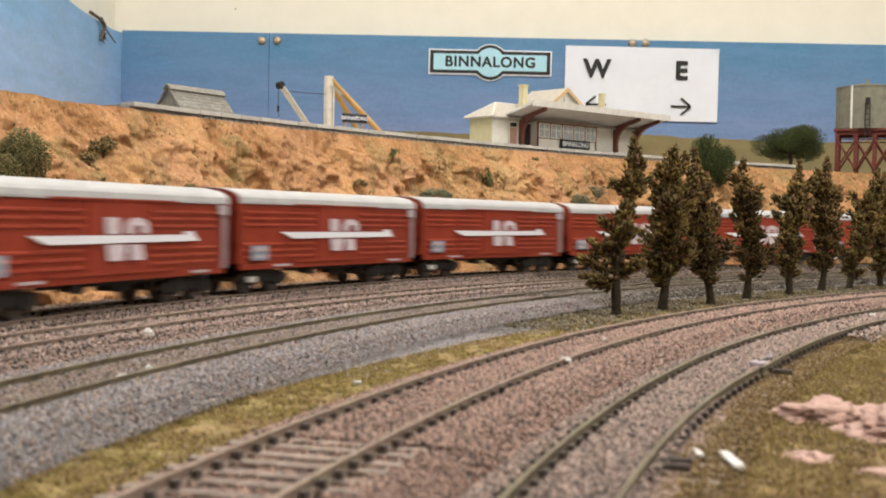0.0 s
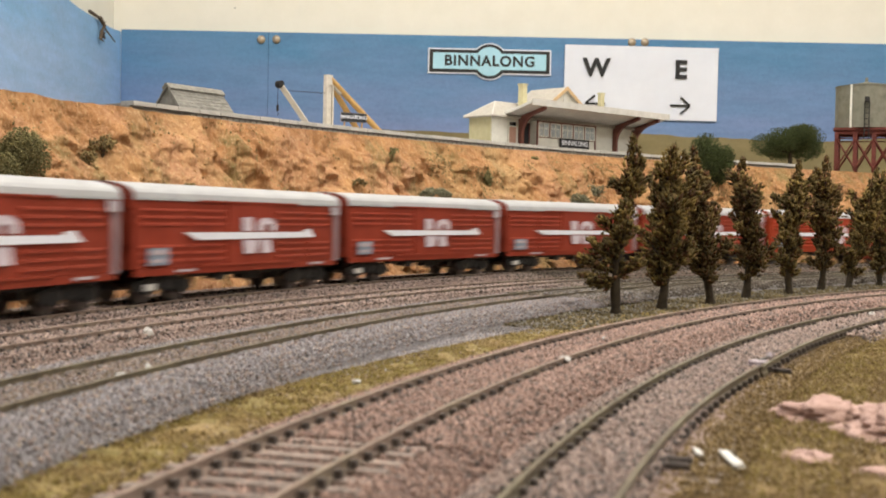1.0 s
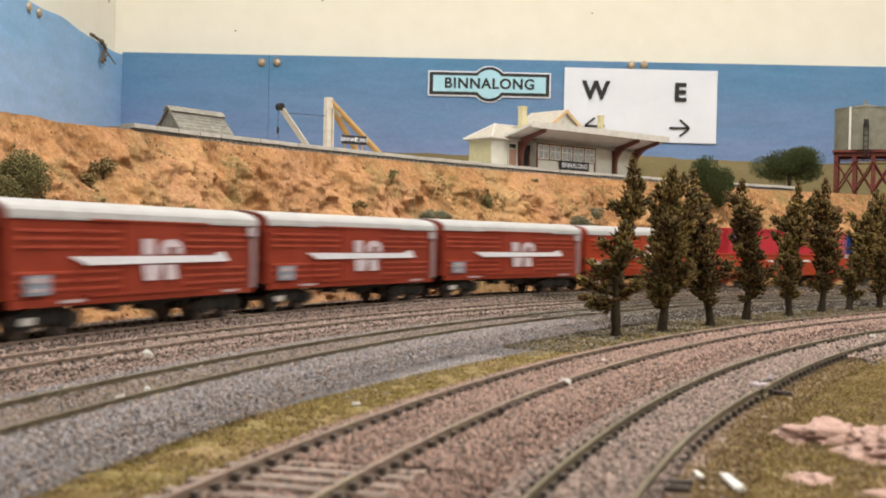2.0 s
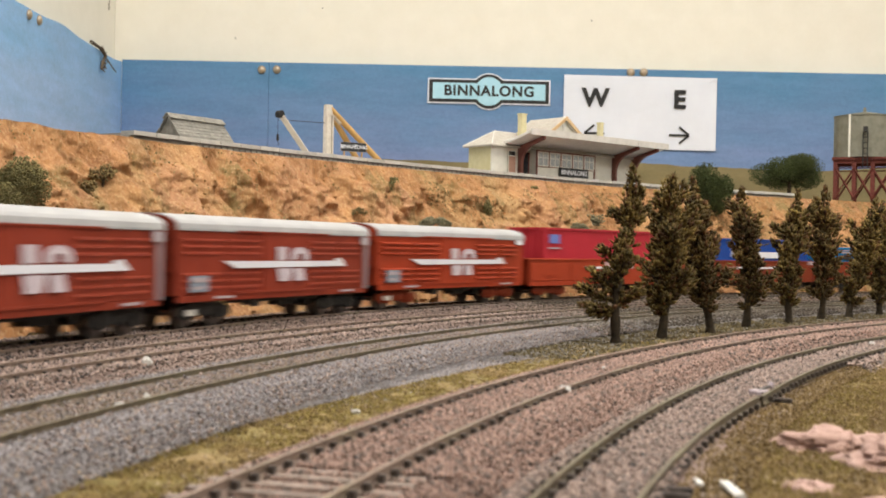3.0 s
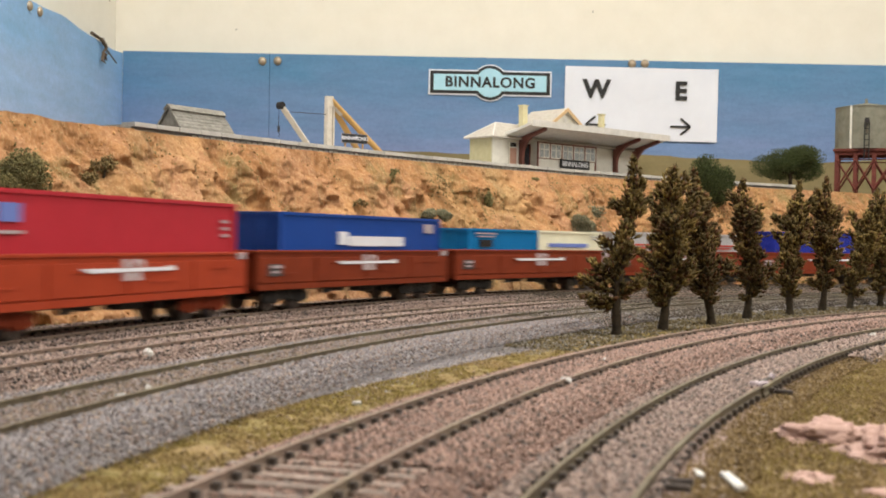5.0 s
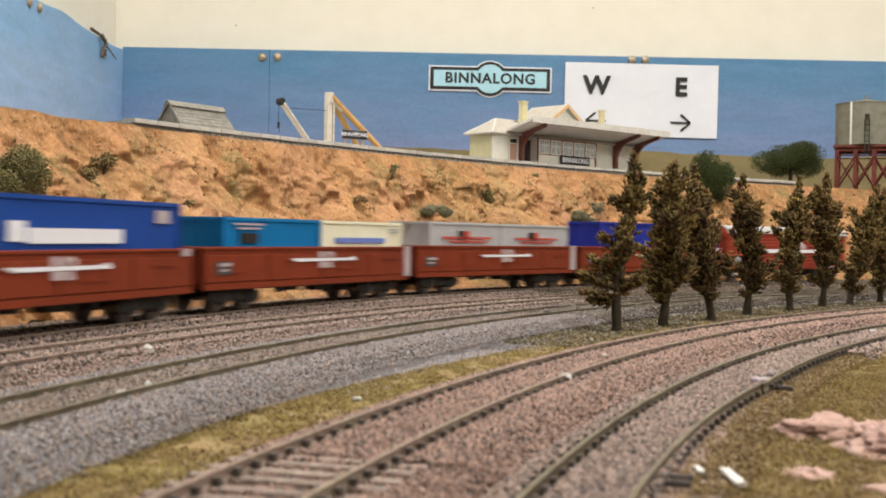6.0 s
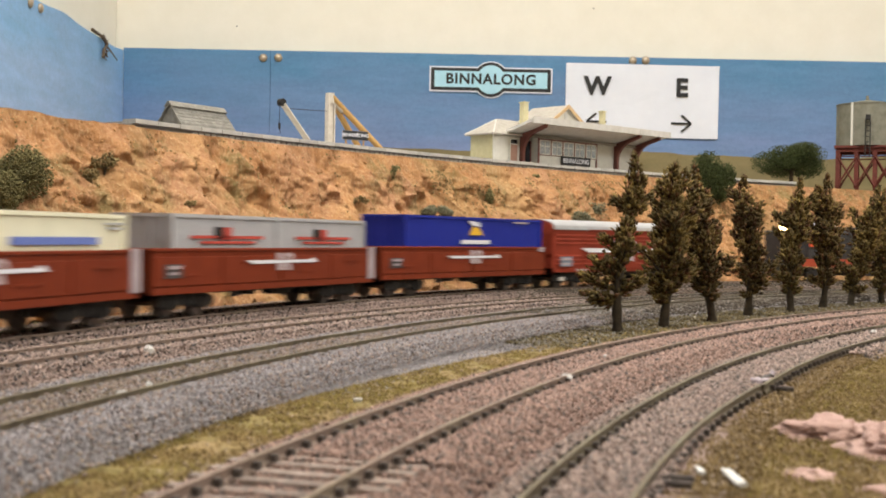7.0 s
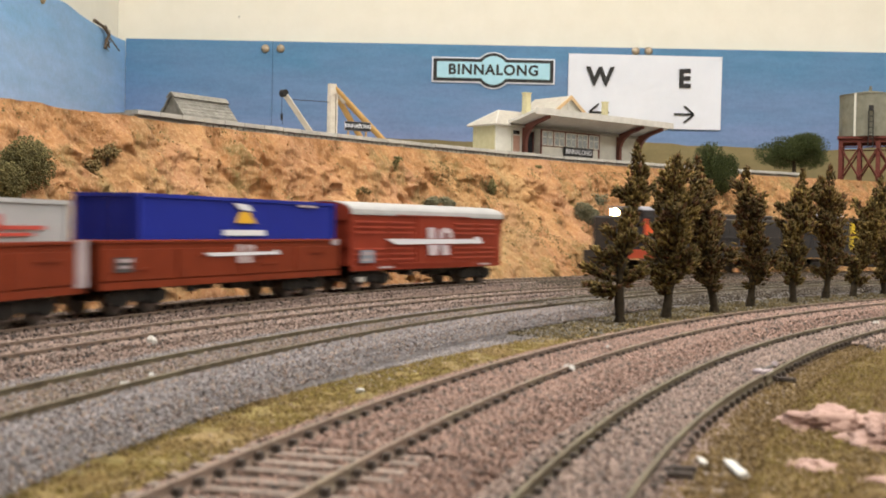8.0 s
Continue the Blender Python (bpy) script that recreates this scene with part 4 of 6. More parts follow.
CANOPY = mat("pale_canopy_iron", (0.54, 0.52, 0.48), (0.65, 0.63, 0.59), 200, 0.6, 0.1)
BARGE = mat("tan_bargeboard", (0.50, 0.34, 0.18), (0.60, 0.42, 0.24), 200, 0.6, 0.1)
PANE = mat("pale_window_pane", (0.22, 0.235, 0.24), (0.42, 0.44, 0.44), 500, 0.2, 0.0, spec=0.6)
SHINGLE = mat("weathered_shingle", (0.13, 0.122, 0.105), (0.24, 0.225, 0.195), 300, 0.9, 0.4, obj_random=0.14)
TIMBER_PALE = mat("pale_crane_timber", (0.52, 0.46, 0.38), (0.68, 0.62, 0.53), 200, 0.8, 0.2)
TIMBER_TAN = mat("tan_crane_timber", (0.46, 0.27, 0.09), (0.60, 0.37, 0.14), 200, 0.7, 0.2)
TANK = mat("weathered_tank_iron", (0.135, 0.132, 0.098), (0.215, 0.208, 0.160), 120, 0.6, 0.2, second=(0.22, 0.16, 0.09), second_amount=0.5)
STAND = mat("rusty_red_stand", (0.095, 0.022, 0.016), (0.15, 0.038, 0.026), 200, 0.7, 0.2)
DECK = UPPER + 0.0022


def on_edge(thing, a, off, z):
    p = EDGE.at(a, off)
    thing.location, thing.rotation_euler = (p.x, p.y, z), (0, 0, EDGE.turn(a))
    return thing


def station():
    """Local x along the platform, y away from the tracks; the track side wall stands at y = 0."""
    s = tagged(new("station_building"), "small cream station building with maroon trim and upswept platform canopy", "station")
    on_edge(s, 0.8444, 0.030, DECK)
    h, x0, x1, depth = 0.0245, -0.085, 0.092, 0.026
    boxes("front_wall", [(((x0 + x1) / 2, 0.0006, h / 2), (x1 - x0, 0.0012, h))], WALL_WHITE, s)
    boxes("end_wall", [((x0 + 0.0006, depth / 2 + 0.0006, h / 2), (0.0012, depth - 0.0012, h))], WALL_CREAM, s, "cream end wall")
    boxes("end_wall", [((x1 - 0.0006, depth / 2 + 0.0006, h / 2), (0.0012, depth - 0.0012, h))], WALL_CREAM, s)
    boxes("back_wall", [(((x0 + x1) / 2, depth - 0.0006, h / 2), (x1 - x0 - 0.0026, 0.0012, h))], WALL_CREAM, s)
    for k in range(7):
        boxes("weatherboard", [((x0 - 0.0002, depth / 2, 0.003 + k * 0.0031), (0.00012, depth, 0.0003))], WALL_CREAM, s)
    # hipped main roof with overhang
    bm = bmesh.new()
    o, zt = 0.0035, h + 0.0125
    c = [(x0 - o, -o, h), (x1 + o, -o, h), (x1 + o, depth + o, h), (x0 - o, depth + o, h)]
    r = [(x0 + 0.015, depth / 2, zt), (x1 - 0.015, depth / 2, zt)]
    low = [bm.verts.new((x, y, z - 0.0010)) for x, y, z in c]
    vs, rs = [bm.verts.new(p) for p in c], [bm.verts.new(p) for p in r]
    for f in ((vs[0], vs[1], rs[1], rs[0]), (vs[1], vs[2], rs[1]), (vs[2], vs[3], rs[0], rs[1]), (vs[3], vs[0], rs[0]), tuple(low[::-1])):
        bm.faces.new(f)
    for i in range(4):
        bm.faces.new((low[i], low[(i + 1) % 4], vs[(i + 1) % 4], vs[i]))
    part("roof", bm, ROOF_IRON, s, "pale corrugated iron hip roof")
    for a, b in ((r[0], c[0]), (r[0], c[3]), (r[1], c[1]), (r[1], c[2]), (r[0], r[1])):
        lone("ridge_capping", lambda bm: rod(bm, a, b, 0.0005, 6), CANOPY, s)
    # cross gable over the bay
    gx, gw, gz, gb = -0.007, 0.0165, 0.0510, 0.0395
    bm = bmesh.new()
    prism(bm, [(gx - gw, gb), (gx + gw, gb), (gx, gz)], "y", -0.004, 0.030)
    part("gable", bm, WALL_WHITE, s, "white gable over the bay")
    for k in (-1, 1):
        bm = bmesh.new()
        prism(bm, [(gx, gz + 0.0016), (gx, gz), (gx + k * (gw + 0.003), gb - 0.0020), (gx + k * (gw + 0.003), gb - 0.0004)], "y", -0.0065, 0.034)
        part("gable_roof", bm, ROOF_IRON, s)
        bm = bmesh.new()
        prism(bm, [(gx, gz + 0.0020), (gx, gz - 0.0012), (gx + k * (gw + 0.0034), gb - 0.0034), (gx + k * (gw + 0.0034), gb - 0.0004)], "y", -0.0074, -0.0066)
        part("bargeboard", bm, BARGE, s, "tan bargeboard")
    boxes("gable_vent", [((gx, -0.0042, gb + 0.004), (0.0035, 0.0006, 0.005))], CANOPY, s)
    boxes("gable_base", [((gx, 0.012, (h + gb) / 2), (2 * gw, 0.028, gb - h))], WALL_WHITE, s)
    # bay with five windows
    bx0, bx1, by = -0.0428, 0.0268, -0.008
    boxes("bay_wall", [(((bx0 + bx1) / 2, by / 2, 0.0115), (bx1 - bx0, -by, 0.0230))], WALL_WHITE, s, "white bay below the windows")
    boxes("bay_trim", [(((bx0 + bx1) / 2, by - 0.0003, 0.0222), (bx1 - bx0 + 0.001, 0.0008, 0.0014)), (((bx0 + bx1) / 2, by - 0.0003, 0.0102), (bx1 - bx0 + 0.001, 0.0008, 0.0010)),
                       ((bx0, by - 0.0003, 0.0115), (0.0013, 0.0009, 0.0230)), ((bx1, by - 0.0003, 0.0115), (0.0013, 0.0009, 0.0230))], TRIM_BROWN, s, "maroon bay trim")
    n = 5
    for i in range(n):
        cx = bx0 + (bx1 - bx0) * (i + 0.5) / n
        wdt = (bx1 - bx0) / n - 0.0022
        win = boxes("window", [((cx + k * wdt / 2, by - 0.0004, 0.0160), (0.0007, 0.0009, 0.0112)) for k in (-1, 1)] + [((cx, by - 0.0004, 0.0160 + k * 0.0054), (wdt, 0.0009, 0.0007)) for k in (-1, 1)], WALL_WHITE, s)
        boxes("mullion", [((cx, by - 0.0006, 0.0160), (0.0005, 0.0006, 0.0106))], WALL_WHITE, win)
        boxes("mullion", [((cx, by - 0.0007, 0.0160 + 0.001), (wdt, 0.0004, 0.0005))], WALL_WHITE, win)
        for k in (-1, 1):
            boxes("pane", [((cx + k * wdt / 4, by - 0.0002, 0.0160), (wdt / 2 - 0.0006, 0.0004, 0.0104))], PANE, win)
        if i:
            boxes("post", [((bx0 + (bx1 - bx0) * i / n, by - 0.0004, 0.0160), (0.0012, 0.0010, 0.0122))], TRIM_BROWN, s)
    # doors
    for dx, m, wd in ((-0.0632, DOOR_PINK, 0.0075), (0.0325, TRIM_BROWN, 0.0062)):
        d = boxes("door", [((dx, -0.0004, 0.0085), (wd, 0.0010, 0.0165))], m, s, "faded panelled door")
        boxes("door_frame", [((dx + k * (wd / 2 + 0.0005), -0.0005, 0.0105), (0.0009, 0.0012, 0.0210)) for k in (-1, 1)] + [((dx, -0.0005, 0.0212), (wd + 0.0016, 0.0012, 0.0009)), ((dx, -0.0006, 0.0171), (wd, 0.0011, 0.0007))], WALL_WHITE, d)
        boxes("fanlight", [((dx, -0.0003, 0.0192), (wd, 0.0008, 0.0032))], GLASS, d)
    boxes("dark_opening", [((-0.0490, -0.0004, 0.0105), (0.0085, 0.0010, 0.0205))], GLASS, s, "dark doorway beside the bay")
    boxes("doorway_frame", [((-0.0490 + k * 0.0046, -0.0006, 0.0105), (0.0010, 0.0014, 0.0210)) for k in (-1, 1)], TRIM_BROWN, s)
    # canopy swept up towards the platform edge, on curved brackets
    cx0, cx1 = -0.0725, 0.0975
    bm = bmesh.new()
    prism(bm, [(0.0, 0.0255), (-0.0150, 0.0290), (-0.0298, 0.0330), (-0.0298, 0.0352), (-0.0150, 0.0312), (0.0, 0.0280)], "x", cx0, cx1)
    part("canopy", bm, CANOPY, s, "pale upswept canopy roof")
    for fa, fb in ((cx0, 0.0560), (0.0563, cx1)):
        boxes("fascia", [(((fa + fb) / 2, -0.0304, 0.0341), (fb - fa, 0.0010, 0.0050))], CANOPY, s, "deep pale fascia board")
    for i in range(16):
        xx = cx0 + (cx1 - cx0) * (i + 0.5) / 16
        lone("canopy_seam", lambda bm: rod(bm, (xx, -0.0005, 0.0281), (xx, -0.0292, 0.0354), 0.0003, 5), CANOPY, s)
    for bxx in (-0.0550, 0.0600, 0.0860):
        bm = bmesh.new()
        outer = [(-0.0004, 0.001), (-0.0004, 0.0250), (-0.0150, 0.0286), (-0.0285, 0.0322)]
        inner = [(-0.0280, 0.0294)] + [(-0.0245 + 0.0205 * math.sin(k * math.pi / 16), 0.0110 + 0.0165 * math.cos(k * math.pi / 16)) for k in range(1, 9)] + [(-0.0044, 0.001)]
        prism(bm, outer + inner, "x", bxx - 0.0014, bxx + 0.0014)
        br = part("bracket", bm, TRIM_BROWN, s, "maroon curved canopy bracket")
        for k in range(3):
            boxes("bracket_fret", [((bxx + 0.0015, -0.0024, 0.004 + 0.0042 * k), (0.0003, 0.0018, 0.0022))], DOOR_PINK, br)
    # chimneys
    for px, py, top, wd in ((-0.0478, 0.004, 0.0512, 0.0050), (0.0500, 0.006, 0.0525, 0.0040)):
        ch = boxes("chimney", [((px, py, (h + top) / 2), (wd, wd, top - h))], WALL_CREAM, s, "cream chimney")
        boxes("chimney_cap", [((px, py, top + 0.0005), (wd + 0.001, wd + 0.001, 0.001))], WALL_CREAM, ch)
    # nameboard under the windows
    nb = boxes("nameboard", [((0.000, by - 0.0016, 0.0066), (0.0350, 0.0008, 0.0076))], INK, s, "black BINNALONG nameboard")
    lettering("lettering", "BINNALONG", 0.0054, WHITE, Matrix.Translation((0.000, by - 0.0022, 0.0066)) @ UP, nb, bold=0.00009)
    return s


station()


def hut():
    s = tagged(new("goods_shed"), "small grey shed with a weathered shingle gable roof", "shed")
    on_edge(s, 0.6120, 0.054, UPPER - 0.0045)
    L, W, zr, ze = 0.0440, 0.0155, 0.0262, 0.0080
    bm = bmesh.new()
    prism(bm, [(-W + 0.002, 0), (W - 0.002, 0), (W - 0.002, ze), (0, zr - 0.0015), (-W + 0.002, ze)], "x", -L / 2 + 0.001, L / 2 - 0.001)
    part("body", bm, SHINGLE, s, "grey timber walls")
    slope = math.atan2(zr - ze, W)
    ln = math.hypot(zr - ze, W)
    rows = 9
    for side in (-1, 1):
        for k in range(rows):
            u = (k + 0.5) / rows
            boxes("shingle_course", [((random.uniform(-0.0003, 0.0003), side * W * u, zr - (zr - ze) * u), (L, ln / rows + 0.0006, 0.0008), 0, -side * (slope - 0.09))], SHINGLE, s)
    boxes("ridge_cap", [((0, side * 0.0018, zr + 0.0002 - 0.0006), (L + 0.001, 0.0045, 0.0008), 0, -side * slope * 0.9) for side in (-1, 1)], SHINGLE, s, "grey ridge capping")
    return s


hut()


def yard_crane():
    """Timber derrick: upright post, jib with cable and hook, two raking back-stays."""
    s = tagged(new("yard_crane"), "timber derrick crane with pale jib and tan back-stays", "crane")
    on_edge(s, 0.6862, 0.050, UPPER - 0.002)
    top = 0.0432
    boxes("post", [((0, 0, top / 2), (0.0044, 0.0040, top))], TIMBER_PALE, s, "pale square crane post", bevel=0.0003)
    boxes("post_strap", [((0.0036, -0.0008, top / 2 - 0.003), (0.0014, 0.0024, top - 0.006))], TIMBER_PALE, s)
    lone("jib", lambda bm: rod(bm, (-0.0120, 0, 0.0030), (-0.0435, -0.0010, 0.0325), 0.0024, 4), TIMBER_PALE, s, "pale timber jib")
    lone("jib_wheel", lambda bm: rod(bm, (-0.0445, -0.0024, 0.0335), (-0.0445, 0.0014, 0.0335), 0.0025, 14), BLACK, s)
    lone("cable", lambda bm: rod(bm, (-0.0400, 0, 0.0300), (-0.0020, 0, 0.0318), 0.00025, 5), BLACK, s)
    lone("cable", lambda bm: rod(bm, (-0.0465, -0.001, 0.0310), (-0.0465, -0.001, 0.0150), 0.0002, 5), BLACK, s)
    hook = lone("hook_block", lambda bm: rod(bm, (-0.0465, -0.001, 0.0200), (-0.0465, -0.001, 0.0160), 0.0008, 8), BLACK, s)
    bm = bmesh.new()
    pts = [(-0.0465 + 0.0010 * math.sin(k * 0.7), 0.0152 - 0.0011 * (1 - math.cos(k * 0.7))) for k in range(6)]
    for p, q in zip(pts, pts[1:]):
        rod(bm, (p[0], -0.001, p[1]), (q[0], -0.001, q[1]), 0.0002, 5)
    part("hook", bm, BLACK, hook)
    lone("back_stay", lambda bm: rod(bm, (0.0010, 0.001, top - 0.001), (0.0445, 0.006, 0.0010), 0.0021, 10), TIMBER_TAN, s, "tan raking back-stay")
    lone("back_stay", lambda bm: rod(bm, (0.0010, -0.001, top - 0.001), (0.0655, -0.001, 0.0010), 0.0021, 10), TIMBER_TAN, s, "tan raking back-stay")
    lone("stay_head", lambda bm: rod(bm, (0.0010, 0, top - 0.001), (0.0125, 0, top - 0.0095), 0.0027, 10, 0.0023), TIMBER_PALE, s, "pale stay head")
    lone("post_cap", lambda bm: rod(bm, (0.0006, 0, top - 0.006), (0.0006, 0, top + 0.0012), 0.0031, 10), TIMBER_PALE, s)
    return s


yard_crane()


def platform_nameboard():
    s = tagged(new("platform_nameboard"), "black BINNALONG nameboard on two tan posts, with flaked paint", "sign")
    on_edge(s, 0.6884, 0.028, DECK)
    s.rotation_euler.z -= 0.35
    for x in (-0.0066, 0.0066):
        lone("post", lambda bm: rod(bm, (x, 0.0006, 0), (x, 0.0006, 0.0085), 0.0006, 6), TIMBER_TAN, s)
    boxes("frame", [((0, 0.0002, 0.0105), (0.0192, 0.0006, 0.0064))], PALE, s)
    b = boxes("board", [((0, -0.0004, 0.0105), (0.0188, 0.0006, 0.0060))], INK, s)
    lettering("lettering", "BINNALONG", 0.0034, WHITE, Matrix.Translation((0, -0.0009, 0.0105)) @ UP, b, bold=0.00004)
    boxes("paint_flake", [((0.0012, -0.0009, 0.0114), (0.0013, 0.0003, 0.0016), 0, 0, 0.5)], WHITE, b, "white flaked patch")


platform_nameboard()


def water_tank():
    s = tagged(new("water_tank"), "round weathered iron water tank on a rusty red braced stand", "water tank")
    s.location = (0.4248, 1.1595, UPPER + 0.001)
    s.rotation_euler.z = -0.37
    R, z0, z1 = 0.0292, 0.0425, 0.0850
    bm = bmesh.new()
    rod(bm, (0, 0, z0), (0, 0, z1), R, 48)
    part("tank", bm, TANK, s)
    for zz in (z0 + 0.0008, z1 - 0.0008):
        lone("hoop", lambda bm: rod(bm, (0, 0, zz - 0.0005), (0, 0, zz + 0.0005), R + 0.0005, 48), TANK, s)
    for k in range(12):
        a = k * math.tau / 12 + 0.1
        boxes("plate_seam", [((math.cos(a) * R, math.sin(a) * R, (z0 + z1) / 2), (0.0002, 0.0010, z1 - z0), a)], TANK, s)
    lone("lid", lambda bm: rod(bm, (0, 0, z1), (0, 0, z1 + 0.0045), R + 0.0008, 48, 0.004), TANK, s, "low conical lid")
    lone("finial", lambda bm: rod(bm, (0, 0, z1 + 0.003), (0, 0, z1 + 0.0095), 0.0022, 10, 0.0012), TANK, s)
    a = -2.03
    lone("downpipe", lambda bm: rod(bm, (math.cos(a) * (R + 0.0012), math.sin(a) * (R + 0.0012), z0), (math.cos(a) * (R + 0.0012), math.sin(a) * (R + 0.0012), z1), 0.0011, 8), WALL_WHITE, s, "pale vertical pipe")
    a = -1.52
    bm = bmesh.new()
    q = Vector((math.cos(a), math.sin(a), 0))
    for d in (-0.0022, 0.0022):
        off = Vector((-q.y, q.x, 0)) * d + q * (R + 0.003)
        rod(bm, off + Vector((0, 0, z0 - 0.012)), off + Vector((0, 0, z1 - 0.018)), 0.0006, 6)
    part("ladder", bm, BLACK, s, "dark ladder and valve gear")
    boxes("valve_box", [((q.x * (R + 0.0035), q.y * (R + 0.0035), z1 - 0.0155), (0.004, 0.0045, 0.005), a)], BLACK, s)
    for k in range(-2, 3):
        lone("ladder_rung", lambda bm: rod(bm, q * (R + 0.003) + Vector((-q.y, q.x, 0)) * -0.0022 + Vector((0, 0, z0 + 0.008 + 0.0055 * k)), q * (R + 0.003) + Vector((-q.y, q.x, 0)) * 0.0022 + Vector((0, 0, z0 + 0.008 + 0.0055 * k)), 0.0004, 6), BLACK, s)
    boxes("stand_deck", [((0, 0, z0 - 0.0012), (2 * R + 0.001, 2 * R - 0.004, 0.0022))], STAND, s)
    xs, ys = (-0.0262, -0.0087, 0.0087, 0.0262), (-0.0230, 0.0230)
    for yy in ys:
        boxes("stand_beam", [((0, yy, z0 - 0.0042), (2 * R - 0.002, 0.0040, 0.0038))], STAND, s)
        for xx in xs:
            boxes("leg", [((xx, yy, (z0 - 0.006) / 2), (0.0040, 0.0040, z0 - 0.006))], STAND, s)
        for xa, xb in zip(xs, xs[1:]):
            for za, zb in ((0.002, z0 - 0.011), (z0 - 0.011, 0.002)):
                lone("brace", lambda bm: rod(bm, (xa, yy - 0.0024, za), (xb, yy - 0.0024, zb), 0.0009, 4), STAND, s)
        lone("tie_rod", lambda bm: rod(bm, (xs[0], yy + 0.0024, z0 - 0.0105), (xs[-1], yy + 0.0024, z0 - 0.0105), 0.0006, 6), STAND, s)


water_tank()


# ---------------------------------------------------------------- plants
PINE = mat("pine_foliage", (0.040, 0.031, 0.011), (0.140, 0.095, 0.026), 420, 0.95, 0.5, second=(0.225, 0.152, 0.042), second_amount=0.8, island=0.5, depth=0.0006, alt=(0.085, 0.040, 0.016), alt_share=0.16)
PINE_DARK = mat("dark_pine_foliage", (0.030, 0.023, 0.009), (0.108, 0.070, 0.019), 420, 0.95, 0.5, second=(0.185, 0.118, 0.031), second_amount=0.7, island=0.5, depth=0.0006, alt=(0.080, 0.036, 0.013), alt_share=0.2)
BARK = mat("dark_bark", (0.018, 0.013, 0.008), (0.055, 0.040, 0.023), 300, 0.95, 0.6)
LEAF_GREEN = mat("green_foliage", (0.028, 0.040, 0.012), (0.085, 0.10, 0.032), 400, 0.95, 0.6, island=0.45)
LEAF_OLIVE = mat("olive_foliage", (0.088, 0.080, 0.030), (0.225, 0.190, 0.080), 400, 0.95, 0.6, island=0.28)
LEAF_GREY = mat("grey_green_foliage", (0.105, 0.10, 0.058), (0.24, 0.225, 0.14), 400, 0.95, 0.6, island=0.28)
LEAF_DARK = mat("dark_shrub_foliage", (0.105, 0.076, 0.030), (0.25, 0.178, 0.075), 400, 0.95, 0.6, island=0.28)


def spindles(centres, dirs, lengths, widths, rng, sides=4):
    """Arrays of small closed pointed lumps, each along its own direction."""
    n = len(centres)
    d = dirs / np.linalg.norm(dirs, axis=1, keepdims=True)
    ref = rng.normal(size=(n, 3))
    u = np.cross(d, ref)
    u /= np.linalg.norm(u, axis=1, keepdims=True)
    v = np.cross(d, u)
    L, W = lengths[:, None], widths[:, None]
    j = lambda: rng.uniform(0.6, 1.4, (n, 1))
    girdle = [centres + (u * math.cos(k * math.tau / sides) + v * math.sin(k * math.tau / sides)) * W * j() + d * L * rng.uniform(-0.12, 0.12, (n, 1)) for k in range(sides)]
    verts = np.stack([centres - d * L * 0.5 * j(), centres + d * L * 0.5 * j()] + girdle, 1).reshape(-1, 3)
    one = [(0, 2 + (k + 1) % sides, 2 + k) for k in range(sides)] + [(1, 2 + k, 2 + (k + 1) % sides) for k in range(sides)]
    faces = (np.array(one)[None] + (2 + sides) * np.arange(n)[:, None, None]).reshape(-1, 3)
    return verts, faces


def array_mesh(name, verts, faces, material, parent=None):
    me = bpy.data.meshes.new(name)
    me.vertices.add(len(verts))
    me.vertices.foreach_set("co", np.asarray(verts, dtype=np.float32).ravel())
    me.loops.add(faces.size)
    me.loops.foreach_set("vertex_index", faces.astype(np.int32).ravel())
    me.polygons.add(len(faces))
    me.polygons.foreach_set("loop_start", np.arange(0, faces.size, 3, dtype=np.int32))
    me.update(calc_edges=True)
    me.validate()
    me.materials.append(material)
    ob = new(name, me)
    ob.parent = parent
    return ob


def ring(bm, p, r, chain, seg=9):
    """Adds one ring of a tapered tube to the chain and joins it to the ring before."""
    vs = [bm.verts.new((p[0] + r * math.cos(k * math.tau / seg), p[1] + r * math.sin(k * math.tau / seg), p[2])) for k in range(seg)]
    if chain:
        for k in range(seg):
            bm.faces.new((chain[-1][k], chain[-1][(k + 1) % seg], vs[(k + 1) % seg], vs[k]))
    chain.append(vs)


